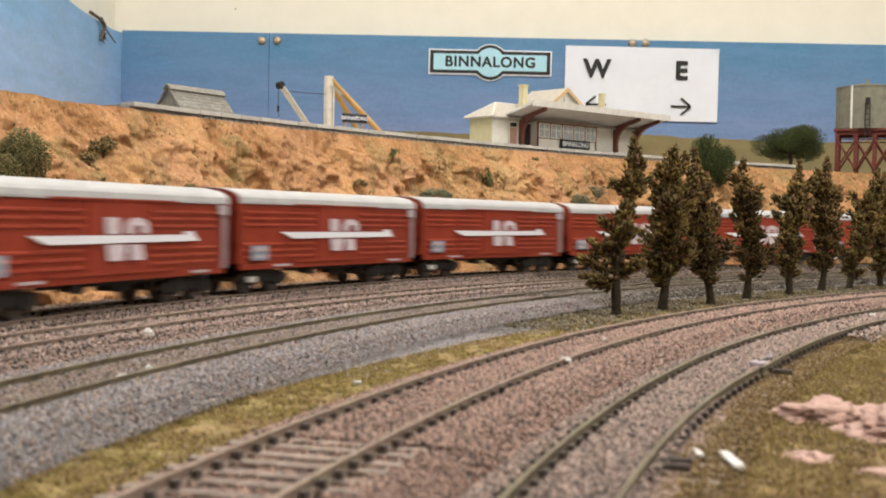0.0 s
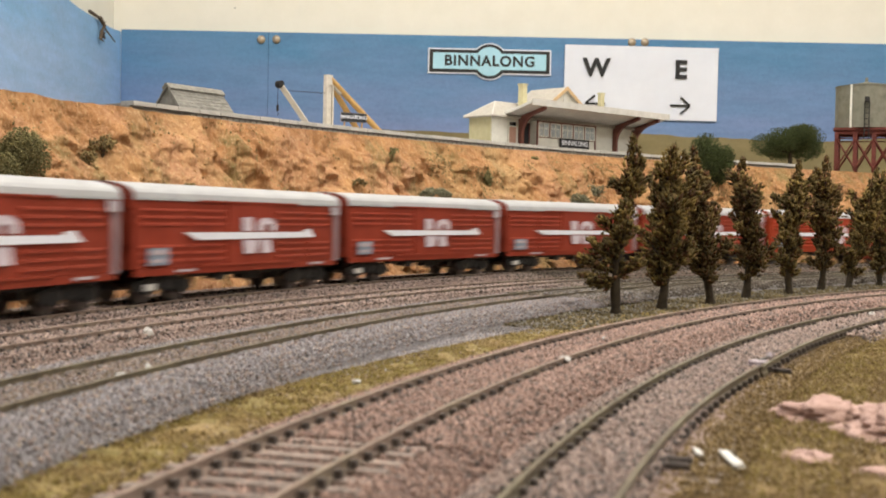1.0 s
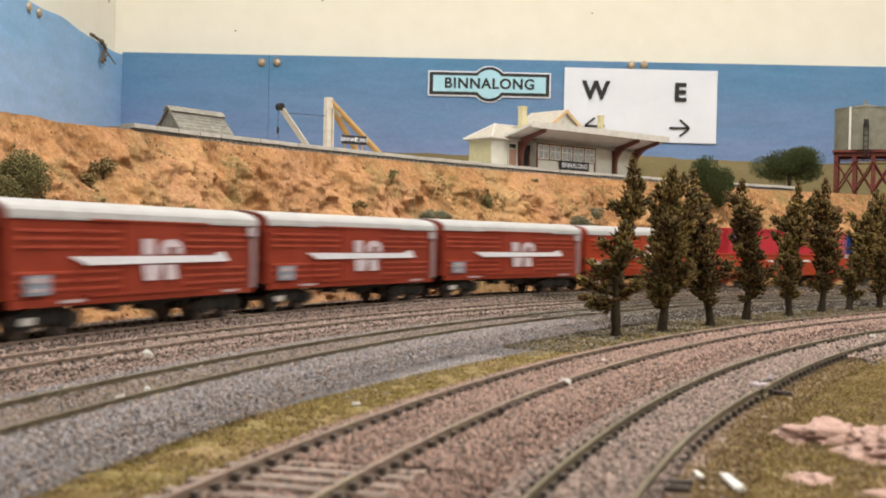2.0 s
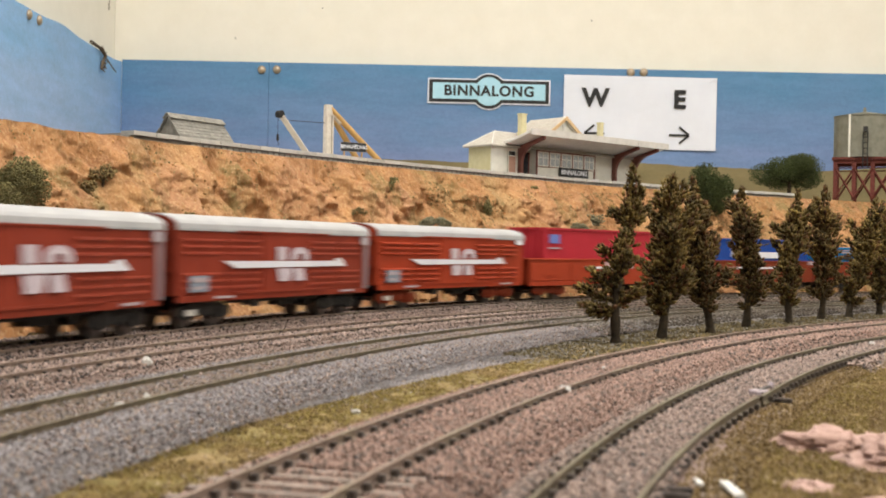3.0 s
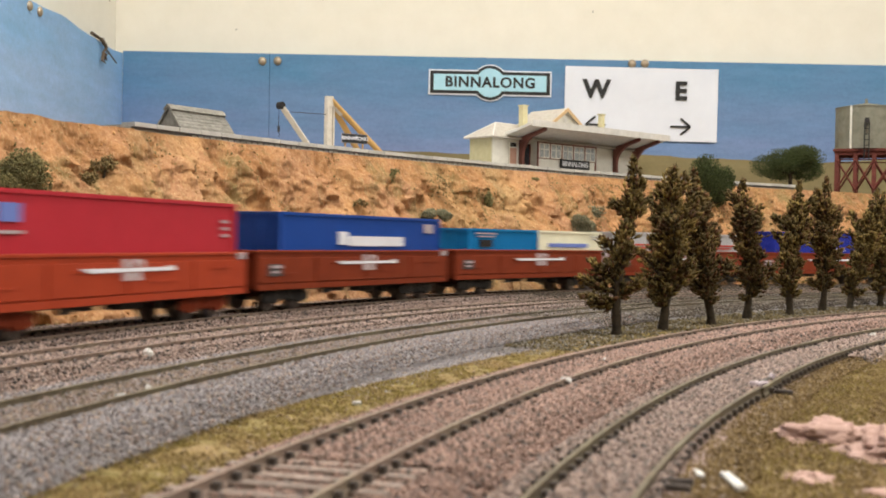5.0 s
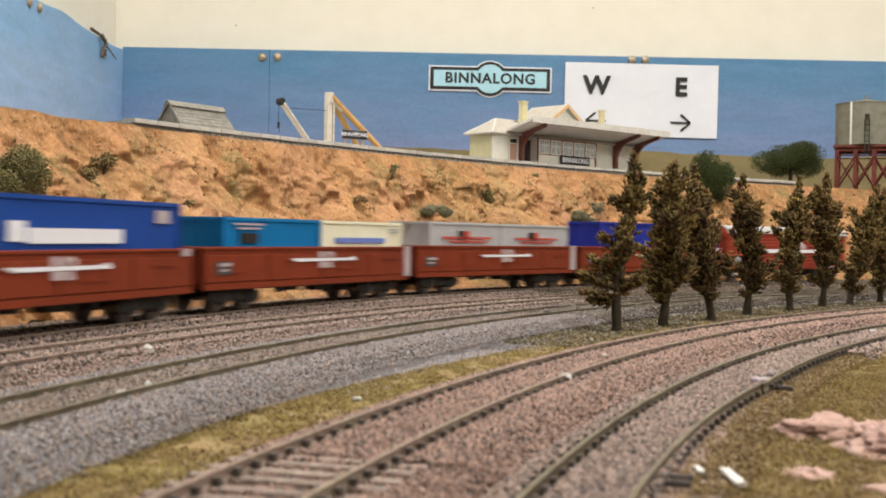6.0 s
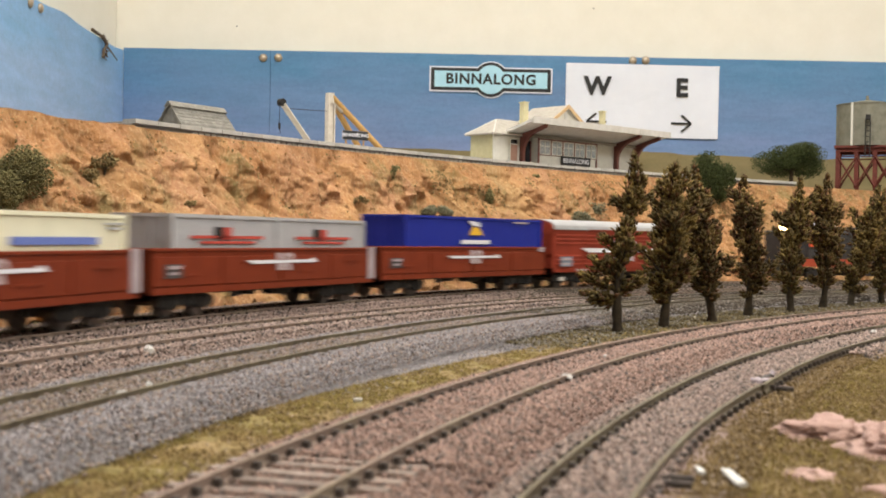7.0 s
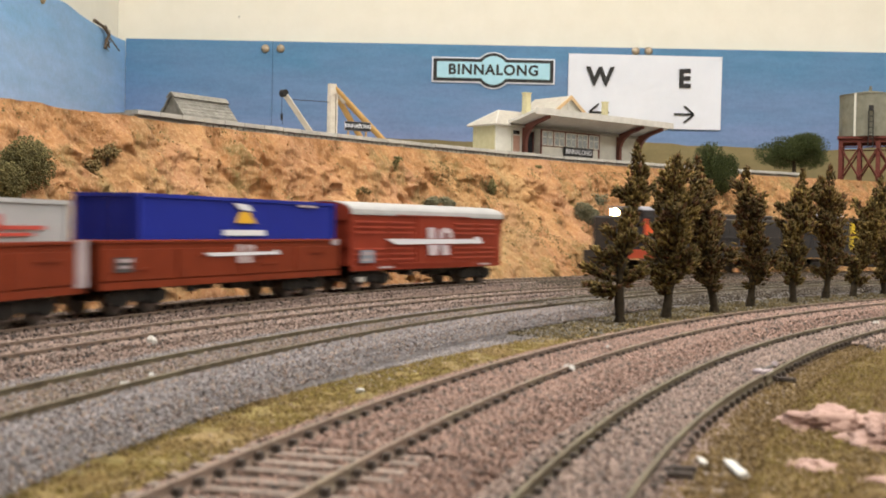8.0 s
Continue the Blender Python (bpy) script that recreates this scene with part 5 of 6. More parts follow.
def conifer(x, y, height, lean, seed, half, foliage, bare=0.12, gaps=0.0, arms=(), waist=0.0):
    """Slender model tree: ragged upswept plumes of fine flakes round a leaning trunk; half is the crown's half width."""
    rng = np.random.default_rng(seed)
    t = tagged(new("conifer"), "slender dark olive-brown model conifer beside the track", "tree", "row of conifers")
    t.location = (x, y, -0.0062)
    spine = lambda k: np.array([lean * k ** 1.2 + 0.0012 * math.sin(k * 7 + seed), 0.0010 * math.cos(k * 6 + seed), height * k])
    bm = bmesh.new()
    steps, chain = 16, []
    for i in range(steps):
        a = i / steps * 0.93
        ring(bm, spine(a), 0.0016 * (1 - a) ** 0.9 + 0.0004 + 0.0008 * max(0.0, 0.06 - a) / 0.06 + 0.00025 * math.sin(i * 2.1 + seed), chain)
    part("trunk", bm, BARK, t, "dark tapered trunk", smooth=True)
    C, D, Ls, Ws = [], [], [], []
    bl = bmesh.new()
    ang = rng.uniform(0, 6.28)
    n_limb = 52
    for i in range(n_limb):
        k = bare + (0.80 - bare) * ((i + 0.5) / n_limb) ** 0.85
        ang += 2.399 + rng.normal(0, 0.45)
        lump = 0.85 + 0.50 * fbm(math.cos(ang) * 1.1 + seed, math.sin(ang) * 1.1, k * 6.0, 3)
        prof = min(1.0, (1 - k) * 2.0) ** 0.8 * min(1.0, 0.66 + (k - bare) * 2.2) * lump * (1 - waist * math.exp(-((k - 0.45) / 0.10) ** 2))
        reach, rise = half * prof * rng.uniform(0.45, 1.45), rng.uniform(0.8, 1.9) * min(1.0, 0.30 + 2.0 * k)
        if i < len(arms):
            k, ang, reach, rise = arms[i]
        elif rng.random() < gaps and k < 0.7:
            continue
        s0 = spine(k)
        out = np.array([math.cos(ang), math.sin(ang), rise])
        out[2] = min(out[2], (height * 1.0 - s0[2]) / max(reach, 0.001))
        rod(bl, s0, s0 + out * reach, 0.0007, 5, 0.0002)
        long = reach * np.linalg.norm(out)
        m = int(30 + 5200 * long + (20 if i < len(arms) else 0))
        f = rng.uniform(0.08, 1.0, m) ** 0.8
        # a plume: thickest at mid-length, running out to a point
        spread = (0.0003 + (0.0009 + 0.085 * long) * np.sin(np.clip(f, 0, 1) * 3.0) * rng.uniform(0.5, 1.0))[:, None]
        off = rng.normal(size=(m, 3)) * spread * np.array([1, 1, 0.6])
        C.append(s0 + out * reach * f[:, None] + off)
        D.append(out * 0.8 + off / spread * 0.55 + np.array([0, 0, 0.2]))
        Ls.append(rng.uniform(0.0016, 0.0046, m)), Ws.append(rng.uniform(0.00035, 0.0010, m))
    m = 120
    k = rng.uniform(0.82, 1.0, m)
    C.append(np.array([spine(q) for q in k]) + rng.normal(0, 1, (m, 3)) * (0.0004 + 0.010 * (1 - k))[:, None] * np.array([1, 1, 0.3]))
    D.append(np.array([0, 0, 1.0]) + rng.normal(0, 0.55, (m, 3))), Ls.append(rng.uniform(0.0016, 0.0040, m)), Ws.append(rng.uniform(0.0004, 0.0009, m))
    tagged(part("branchwork", bl, BARK, t), kind="stuff")
    v, f = spindles(np.concatenate(C), np.concatenate(D), np.concatenate(Ls), np.concatenate(Ws), rng, 3)
    array_mesh("crown", v, f, foliage, t)
    return t


CONIFERS = [(0.0680, 0.4452, 0.0705, 0.0058, 3, 0.0074, PINE, 0.13, 0.34, ((0.24, 3.1, 0.0150, 0.45), (0.20, 3.4, 0.0140, 0.15), (0.18, 2.8, 0.0105, 0.05), (0.26, -0.3, 0.0100, 0.40), (0.22, 0.2, 0.0085, 0.6), (0.30, 3.0, 0.0105, 0.85), (0.68, 3.1, 0.0075, 0.7), (0.70, 0.1, 0.0070, 0.8)), 0.25),
            (0.0925, 0.4731, 0.0690, 0.0026, 5, 0.0090, PINE, 0.09, 0.08, ((0.22, 3.2, 0.0125, 0.7), (0.24, 0.0, 0.0100, 0.8))),
            (0.1193, 0.5111, 0.0700, -0.0090, 8, 0.0084, PINE_DARK, 0.10, 0.06, ((0.26, 0.1, 0.0120, 1.0), (0.20, 3.1, 0.0090, 0.9))),
            (0.1487, 0.5552, 0.0690, -0.0042, 12, 0.0084, PINE_DARK, 0.10, 0.12, ((0.24, 0.0, 0.0130, 0.9), (0.62, 0.1, 0.0080, 0.9))),
            (0.1806, 0.5976, 0.0708, 0.0044, 15, 0.0080, PINE, 0.08, 0.14, ((0.60, 3.1, 0.0110, 0.9), (0.22, 3.0, 0.0085, 0.8))),
            (0.2105, 0.6347, 0.0752, 0.0006, 19, 0.0088, PINE_DARK, 0.12, 0.08, ((0.66, 0.1, 0.0095, 1.0),)),
            (0.2370, 0.6639, 0.0706, 0.0150, 23, 0.0084, PINE, 0.07, 0.14, ((0.24, 3.1, 0.0100, 0.9),)),
            (0.2646, 0.6946, 0.0706, 0.0009, 27, 0.0088, PINE, 0.08, 0.14)]
for row in CONIFERS:
    conifer(*row)


def bush(name, label, place, size, foliage, seed, count=900, trunk=0.0, lobes=7, category="bush", leaf=0.0015):
    """A lumpy crown of many small leaf clumps over a short trunk; size is the half-extent (x, y, z)."""
    rng = np.random.default_rng(seed)
    t = tagged(new(name), label, category)
    t.location = place
    sx, sy, sz = size
    cs = np.array([(rng.uniform(-0.6, 0.6) * sx, rng.uniform(-0.6, 0.6) * sy, rng.uniform(-0.35, 0.45) * sz + trunk + sz) for _ in range(lobes)])
    rs = rng.uniform(0.42, 0.62, lobes)
    pick = rng.integers(0, lobes, count)
    d = rng.normal(size=(count, 3))
    d /= np.linalg.norm(d, axis=1, keepdims=True)
    p = cs[pick] + d * rs[pick][:, None] * np.array(size) * rng.uniform(0.55, 1.08, (count, 1))
    dirs = d + rng.normal(0, 0.6, (count, 3)) + np.array([0, 0, 0.4])
    v, f = spindles(p, dirs, rng.uniform(0.8, 1.9, count) * leaf, rng.uniform(0.35, 0.75, count) * leaf, rng)
    array_mesh("crown", v, f, foliage, t)
    bm = bmesh.new()
    rod(bm, (0, 0, -0.004), (0, 0, trunk + sz * 0.6), max(0.0009, sx * 0.09), 8, max(0.0005, sx * 0.04))
    for c in cs[:5]:
        rod(bm, (0, 0, trunk + sz * 0.4), c, max(0.0005, sx * 0.04), 6, 0.0003)
    part("trunk", bm, BARK, t)
    return t


def on_bank(a, z):
    off, top = crest(a)
    t = (z + 0.0075) / (top + 0.0075)
    p = EDGE.at(a, off - 0.080 * max(0.0, 1 - t) ** 1.25)
    return p.x, p.y, z
bush("round_tree", "round green model tree at the edge of the platform", (*EDGE.at(0.9370, -0.014), 0.0500), (0.0185, 0.0140, 0.0275), LEAF_GREEN, 31, 14000, 0.004, 11, category="tree", leaf=0.0009)
bush("round_tree", "wide green model tree on the upper level", (*EDGE.at(1.0425, 0.035), UPPER - 0.002), (0.0325, 0.0240, 0.0215), LEAF_GREEN, 34, 18000, 0.0085, 12, category="tree", leaf=0.0009)
BUSHES = [("bush", "large olive-green bush on the cutting", 0.4850, 0.0430, (0.0200, 0.011, 0.0185), LEAF_OLIVE, 13000),
          ("bush", "grey-green bush low on the cutting", 0.7024, 0.0440, (0.0120, 0.008, 0.0060), LEAF_GREY, 3000),
          ("bush", "grey-green bush low on the cutting", 0.8080, 0.0360, (0.0100, 0.009, 0.0110), LEAF_GREY, 4500),
          ("shrub", "dark dry shrub on the rock face", 0.5290, 0.0610, (0.0070, 0.004, 0.0060), LEAF_DARK, 300),
          ("shrub", "dark dry shrub on the rock face", 0.5200, 0.0540, (0.0055, 0.004, 0.0045), LEAF_DARK, 220),
          ("shrub", "olive shrub hanging on the rock face", 0.6891, 0.0690, (0.0045, 0.003, 0.0070), LEAF_OLIVE, 260),
          ("shrub", "dark brown shrub on the rock face", 0.6530, 0.0490, (0.0075, 0.004, 0.0040), LEAF_DARK, 260),
          ("shrub", "olive shrub on the rock face", 0.7482, 0.0560, (0.0050, 0.003, 0.0080), LEAF_OLIVE, 260),
          ("shrub", "olive shrub under the platform edge", 0.7950, 0.0760, (0.0090, 0.003, 0.0030), LEAF_OLIVE, 220),
          ("shrub", "grey-green shrub on the rock face", 0.8300, 0.0520, (0.0110, 0.004, 0.0060), LEAF_GREY, 420),
          ("shrub", "olive shrub on the rock face", 0.8996, 0.0440, (0.0100, 0.004, 0.0070), LEAF_OLIVE, 380),
          ("shrub", "yellowish shrub on the rock face", 1.0818, 0.0500, (0.0090, 0.004, 0.0070), LEAF_OLIVE, 380),
          ("shrub", "small olive shrub near the top of the cutting", 0.6034, 0.0700, (0.0035, 0.002, 0.0025), LEAF_OLIVE, 120),
          ("shrub", "small dark shrub low on the cutting", 0.5560, 0.0440, (0.0050, 0.003, 0.0025), LEAF_DARK, 130),
          ("shrub", "dry weeds at the foot of the cutting", 0.5900, 0.0100, (0.0150, 0.004, 0.0035), LEAF_DARK, 320),
          ("shrub", "dry weeds at the foot of the cutting", 0.7000, 0.0080, (0.0170, 0.004, 0.0035), LEAF_OLIVE, 320),
          ("shrub", "dry weeds at the foot of the cutting", 0.8000, 0.0100, (0.0150, 0.004, 0.0040), LEAF_OLIVE, 320)]
for i, (name, label, a, z, size, foliage, count) in enumerate(BUSHES):
    o = bush(name, label, on_bank(a, z), size, foliage, 50 + i, count, trunk=-0.55 * size[2], leaf=0.0008 if name == "bush" else 0.0011)
    o.rotation_euler.z = EDGE.turn(a)


# ---------------------------------------------------------------- rocks and litter in the foreground
ROCK = mat("pink_plaster_rock", (0.33, 0.205, 0.17), (0.47, 0.32, 0.275), 160, 0.9, 0.8, second=(0.24, 0.14, 0.10), second_amount=0.7, depth=0.0012)


def rock(place, size, seed, label):
    bm = bmesh.new()
    bmesh.ops.create_icosphere(bm, subdivisions=5, radius=1)
    for v in bm.verts:
        n = v.co.normalized()
        k = 1 + 0.40 * fbm(n.x * 1.6 + seed, n.y * 1.6, n.z * 1.6, 5) + 0.16 * abs(fbm(n.x * 5, n.y * 5 + seed, n.z * 5, 5)) - 0.10 * noise.voronoi(Vector((n.x * 3.2 + seed, n.y * 3.2, n.z * 3.2)))[0][0]
        v.co = Vector((n.x * k * size[0], n.y * k * size[1], n.z * k * size[2]))
    o = part("rock", bm, ROCK, smooth=True)
    o.location = place
    return tagged(o, label, "rock", "pink rocks")


rock((0.0695, 0.2040, -0.0036), (0.0092, 0.0070, 0.0034), 1.0, "pink plaster rock half sunk in the grass")
rock((0.0790, 0.1890, -0.0036), (0.0118, 0.0095, 0.0044), 4.0, "large pink plaster rock half sunk in the grass")
rock((0.0550, 0.1690, -0.0044), (0.0042, 0.0046, 0.0018), 7.0, "low pink rock patch in the grass")
rock((0.0636, 0.1590, -0.0044), (0.0060, 0.0034, 0.0016), 9.0, "low pink rock patch in the grass")
CHIP = mat("white_plaster_chip", (0.45, 0.43, 0.40), (0.62, 0.60, 0.57), 300, 0.8, 0.2)
for x, y, z, sx, sy, sz, rz in ((0.0412, 0.1600, -0.0020, 0.0015, 0.0088, 0.0008, -0.02), (0.0377, 0.1655, -0.0022, 0.0011, 0.0045, 0.0005, 0.1), (0.0284, 0.2600, -0.0008, 0.0024, 0.0020, 0.0018, 0.3),
                            (-0.0776, 0.3039, -0.0008, 0.0026, 0.0022, 0.0022, 0.8), (-0.0620, 0.2230, -0.0010, 0.0026, 0.0018, 0.0016, 0.2), (-0.0594, 0.2333, -0.0008, 0.0014, 0.0012, 0.0020, 0.9),
                            (-0.0177, 0.2448, -0.0044, 0.0020, 0.0010, 0.0008, 0.4), (-0.0048, 0.2351, -0.0040, 0.0024, 0.0012, 0.0010, 0.2), (0.0446, 0.3119, -0.0010, 0.0010, 0.0012, 0.0010, 0.1), (0.1564, 0.4152, -0.0010, 0.0022, 0.0018, 0.0016, 0.5)):
    bm = bmesh.new()
    box(bm, (0, 0, 0), (sx, sy, sz))
    bevelled(bm, sz * 0.3)
    for v in bm.verts:
        v.co += Vector((random.uniform(-1, 1), random.uniform(-1, 1), random.uniform(-1, 1))) * sz * 0.14
    o = part("plaster_chip", bm, CHIP)
    o.location, o.rotation_euler = (x, y, z), (random.uniform(-0.1, 0.1), random.uniform(-0.1, 0.1), -rz)
    tagged(o, "small white plaster chip lying on the ground", "chip", "white chips")


# the closure rail of the point, its tie bars and lever
def point_work():
    curve = Arc(0.7266, -0.0876, 0.7385)
    bm = bmesh.new()
    sweep(bm, curve, 0.20, 0.474, 40, RAIL)
    part("closure_rail", bm, M["rail"], track_siding)
    dark = [(0.0262, 0.1540, 0.0060, 0.0011, -0.25), (0.0328, 0.1562, 0.0040, 0.0010, -0.25), (0.0316, 0.1525, 0.0042, 0.0009, -0.25), (0.0450, 0.2110, 0.0075, 0.0020, -0.4), (0.0432, 0.2015, 0.0065, 0.0020, -0.4),
            (0.0455, 0.2170, 0.0060, 0.0014, -0.4), (0.0625, 0.2570, 0.0130, 0.0013, -0.5), (0.0655, 0.2625, 0.0120, 0.0010, -0.5), (0.0755, 0.2550, 0.0060, 0.0011, -0.5), (0.0339, 0.2687, 0.0040, 0.0026, -0.9), (0.0133, 0.2123, 0.0018, 0.0024, -0.6)]
    for x, y, ln, wd, rz in dark:
        boxes("tie_bar", [((x, y, -0.0015), (ln, wd, 0.0010), rz)], M["chair"], track_siding, "dark tie bar", bevel=0.0002)
    for i in range(32):
        a = 0.215 + 0.0080 * i
        p = curve.at(a, -0.0013)
        boxes("rail_chair", [((p.x, p.y, -0.0014), (0.0010, 0.0009, 0.0011), curve.turn(a))], M["chair"], track_siding)
    lever = tagged(new("point_lever"), "grey metal point lever beside the siding", "point lever")
    lever.location = (0.0728, 0.2610, -0.0012)
    boxes("lever_base", [((0, 0, 0.0004), (0.0040, 0.0030, 0.0016), 0.4)], PALE, lever, bevel=0.0003)
    lone("lever_arm", lambda bm: rod(bm, (0, 0, 0.001), (0.0034, 0.0022, 0.0020), 0.0004, 8), STEEL, lever)
    lone("lever_knob", lambda bm: rod(bm, (0.0030, 0.0020, 0.0016), (0.0036, 0.0024, 0.0024), 0.0007, 8), PALE, lever)


point_work()


# hanging twig and a few marks on the painted boards
def wall_scraps():
    t = tagged(new("dry_twig"), "dry brown twig hooked over the side board", "twig")
    t.location = (-0.4490, 1.4700, 0.2815)
    rng = random.Random(5)
    for a, b, r in (((-0.003, -0.008, 0.003), (0.002, 0.020, -0.001), 0.0024), ((0.002, 0.020, -0.001), (0.003, 0.036, -0.008), 0.0030), ((0.003, 0.036, -0.008), (0.002, 0.028, -0.016), 0.0022),
                    ((0.002, 0.028, -0.016), (0.003, 0.018, -0.028), 0.0024), ((0.003, 0.034, -0.010), (0.004, 0.080, -0.022), 0.0011)):
        lone("twig_branch", lambda bm: rod(bm, a, b, r, 7, r * 0.7), BARK_DRY, t)
    for _ in range(16):
        k = rng.random()
        p = Vector((0.003, 0.020 + 0.016 * math.sin(k * 3.1), -0.001 - 0.028 * k))
        q = p + Vector((rng.uniform(0, 0.003), rng.uniform(-0.007, 0.007), rng.uniform(-0.004, 0.004)))
        lone("dry_leaf", lambda bm: rod(bm, p, q, 0.0012, 5, 0.0003), BARK_DRY, t)


BARK_DRY = mat("dry_twig_bark", (0.07, 0.05, 0.035), (0.19, 0.145, 0.105), 300, 0.95, 0.6)
wall_scraps()
SMEAR = mat("grey_scuff", (0.30, 0.27, 0.22), (0.45, 0.41, 0.34), 400, 0.9, 0.1)
scuff = lone("wall_scuff", lambda bm: [box(bm, (0.0002, 0.002 * math.sin(k * 2.2), 0.0028 * k), (0.0005, 0.004 + 0.002 * (k % 2), 0.0024), rx=0.5 * k) for k in range(5)], SMEAR)
scuff.location = (-0.4678, 1.590, 0.352)
tagged(scuff, "grey scuff mark on the pale side wall", "scuff mark")
for x, z in ((0.2057, 0.3559), (-0.1754, 0.3662), (-0.2978, 0.3214)):
    bm = bmesh.new()
    rod(bm, (0, 0.004, 0), (0, -0.0012, 0), 0.0008, 8, 0.0009)
    o = part("nail", bm, BLACK)
    o.location = (x, 1.6245, z)
    tagged(o, "small dark nail in the cream wall", "nail", "nails in the wall")


# ---------------------------------------------------------------- ballast stones and scatter
def scatter(name, label, arc, a0, a1, o0, o1, z, count, size, material, parent, seed, rails=True, bare=0.0, flat=0.75, clear=0.0017):
    rng = np.random.default_rng(seed)
    a = rng.uniform(a0, a1, count)
    o = rng.uniform(o0, o1, count)
    if rails:
        keep = np.abs(np.abs(o) - GAUGE / 2) > clear
        keep &= (np.abs(o) > GAUGE / 2) | (rng.random(count) > bare)
        a, o = a[keep], o[keep]
    # only the stretch of the plan that opens away from the layout's near edge
    px, py = arc.c.x - np.cos(a) * (arc.r + o), arc.c.y + np.sin(a) * (arc.r + o)
    keep = (np.abs(px) < 0.41 * py + 0.012) & (py > 0.09)
    a, o = a[keep], o[keep]
    n = len(a)
    z += 0.0010 if rails else 0.0
    r = arc.r + o
    edge = np.minimum(o - o0, o1 - o) / (o1 - o0)
    c = np.stack([arc.c.x - np.cos(a) * r, arc.c.y + np.sin(a) * r, z + arc.drop(a) - 0.0010 * np.clip(1 - edge * 8, 0, 1) * (2.5 if rails else 0) + rng.normal(0, 0.00014, n)], 1)
    d = rng.normal(size=(n, 3)) * np.array([1, 1, flat])
    L = size * rng.uniform(0.7, 1.5, n)
    v, f = spindles(c, d, L, L * rng.uniform(0.32, 0.52, n), rng, 3)
    ob = array_mesh(name, v, f, material, parent)
    return tagged(ob, label, kind="stuff")


ST = "loose ballast stones"
scatter("ballast_stones", ST, TA, 0.22, 0.30, -0.024, 0.018, -0.0029, 11375, 0.00065, M["stone_pink"], track_front, 1, bare=0.45)
scatter("ballast_stones", ST, TA, 0.30, 0.36, -0.024, 0.018, -0.0024, 11375, 0.00068, M["stone_pink"], track_front, 32, bare=0.06)
scatter("ballast_stones", ST, TA, 0.36, 0.55, -0.024, 0.018, -0.0022, 35000, 0.00072, M["stone_pink"], track_front, 12)
scatter("ballast_stones", ST, TA, 0.55, 1.25, -0.024, 0.018, -0.0022, 45500, 0.00099, M["stone_pink"], track_front, 2)
scatter("ballast_stones", ST, TA, 0.20, 0.55, -0.050, -0.020, -0.0045, 42000, 0.00076, M["stone_pink"], track_front, 3, False)
scatter("ballast_stones", ST, TA, 0.55, 1.2, -0.050, -0.020, -0.0045, 24500, 0.00106, M["stone_pink"], track_front, 4, False)
scatter("ballast_stones", ST, TB, 0.22, 0.55, -0.009, 0.016, -0.0022, 42000, 0.00068, M["stone_brown"], track_siding, 5)
scatter("ballast_stones", ST, TB, 0.55, 1.2, -0.018, 0.016, -0.0022, 28000, 0.00099, M["stone_brown"], track_siding, 6)
scatter("ballast_stones", ST, TC, 0.16, 0.55, -0.029, 0.024, -0.0023, 73500, 0.00065, M["stone_grey"], track_loop, 7, bare=0.8, clear=0.0006)
scatter("ballast_stones", ST, TC, 0.16, 0.58, -0.031, 0.024, -0.0021, 8750, 0.00061, M["stone_brown"], track_loop, 31, clear=0.0006)
scatter("ballast_stones", ST, TC, 0.16, 0.60, -0.0077, 0.0077, -0.0015, 24000, 0.00062, M["stone_fill"], track_loop, 37, False)
scatter("ballast_stones", ST, TC, 0.55, 0.60, -0.029, 0.024, -0.0022, 4375, 0.00091, M["stone_grey_shaded"], track_loop, 30, clear=0.0006)
scatter("ballast_stones", ST, TC, 0.54, 1.25, -0.029, 0.024, -0.0021, 42000, 0.00106, M["stone_shaded"], track_loop, 8, clear=0.0006)
scatter("ballast_stones", ST, TC, 0.30, 0.44, -0.041, -0.026, -0.0056, 10500, 0.00068, M["stone_grey"], track_loop, 33, False)
scatter("ballast_stones", ST, TC, 0.42, 0.60, -0.047, -0.026, -0.0053, 14000, 0.00068, M["stone_grey_shaded"], track_loop, 36, False)
scatter("ballast_stones", ST, TC, 0.55, 1.1, -0.066, -0.028, -0.0056, 14000, 0.00106, M["stone_shaded"], track_loop, 9, False)
scatter("ballast_stones", ST, TD, 0.2, 0.65, -0.022, 0.022, -0.0022, 38500, 0.00084, M["stone_brown"], track_middle, 10)
scatter("ballast_stones", ST, TD, 0.62, 1.2, -0.022, 0.022, -0.0022, 35000, 0.00091, M["stone_shaded"], track_middle, 34)
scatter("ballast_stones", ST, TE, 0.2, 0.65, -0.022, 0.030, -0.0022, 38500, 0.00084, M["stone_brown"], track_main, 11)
scatter("ballast_stones", ST, TE, 0.62, 1.2, -0.022, 0.030, -0.0022, 35000, 0.00091, M["stone_shaded"], track_main, 35)
# dry leaves under the conifers, their brown darkened for the trees' shade
SHADED_LITTER = mat("shaded_leaf_litter", (0.055, 0.042, 0.018), (0.130, 0.098, 0.044), 300, 0.95, 0.4, island=0.3, alt=(0.15, 0.135, 0.115), alt_share=0.2)
GRASS = mat("scatter_grass", (0.145, 0.108, 0.027), (0.270, 0.200, 0.059), 300, 0.95, 0.3, island=0.20, second=(0.30, 0.205, 0.095), second_amount=0.75)
EARTH = mat("scatter_earth", (0.120, 0.078, 0.031), (0.222, 0.150, 0.064), 300, 0.95, 0.3, island=0.30, alt=(0.30, 0.225, 0.16), alt_share=0.08)
lawn = tagged(new("scatter_grass"), "fine olive scatter grass", "grass", kind="stuff")
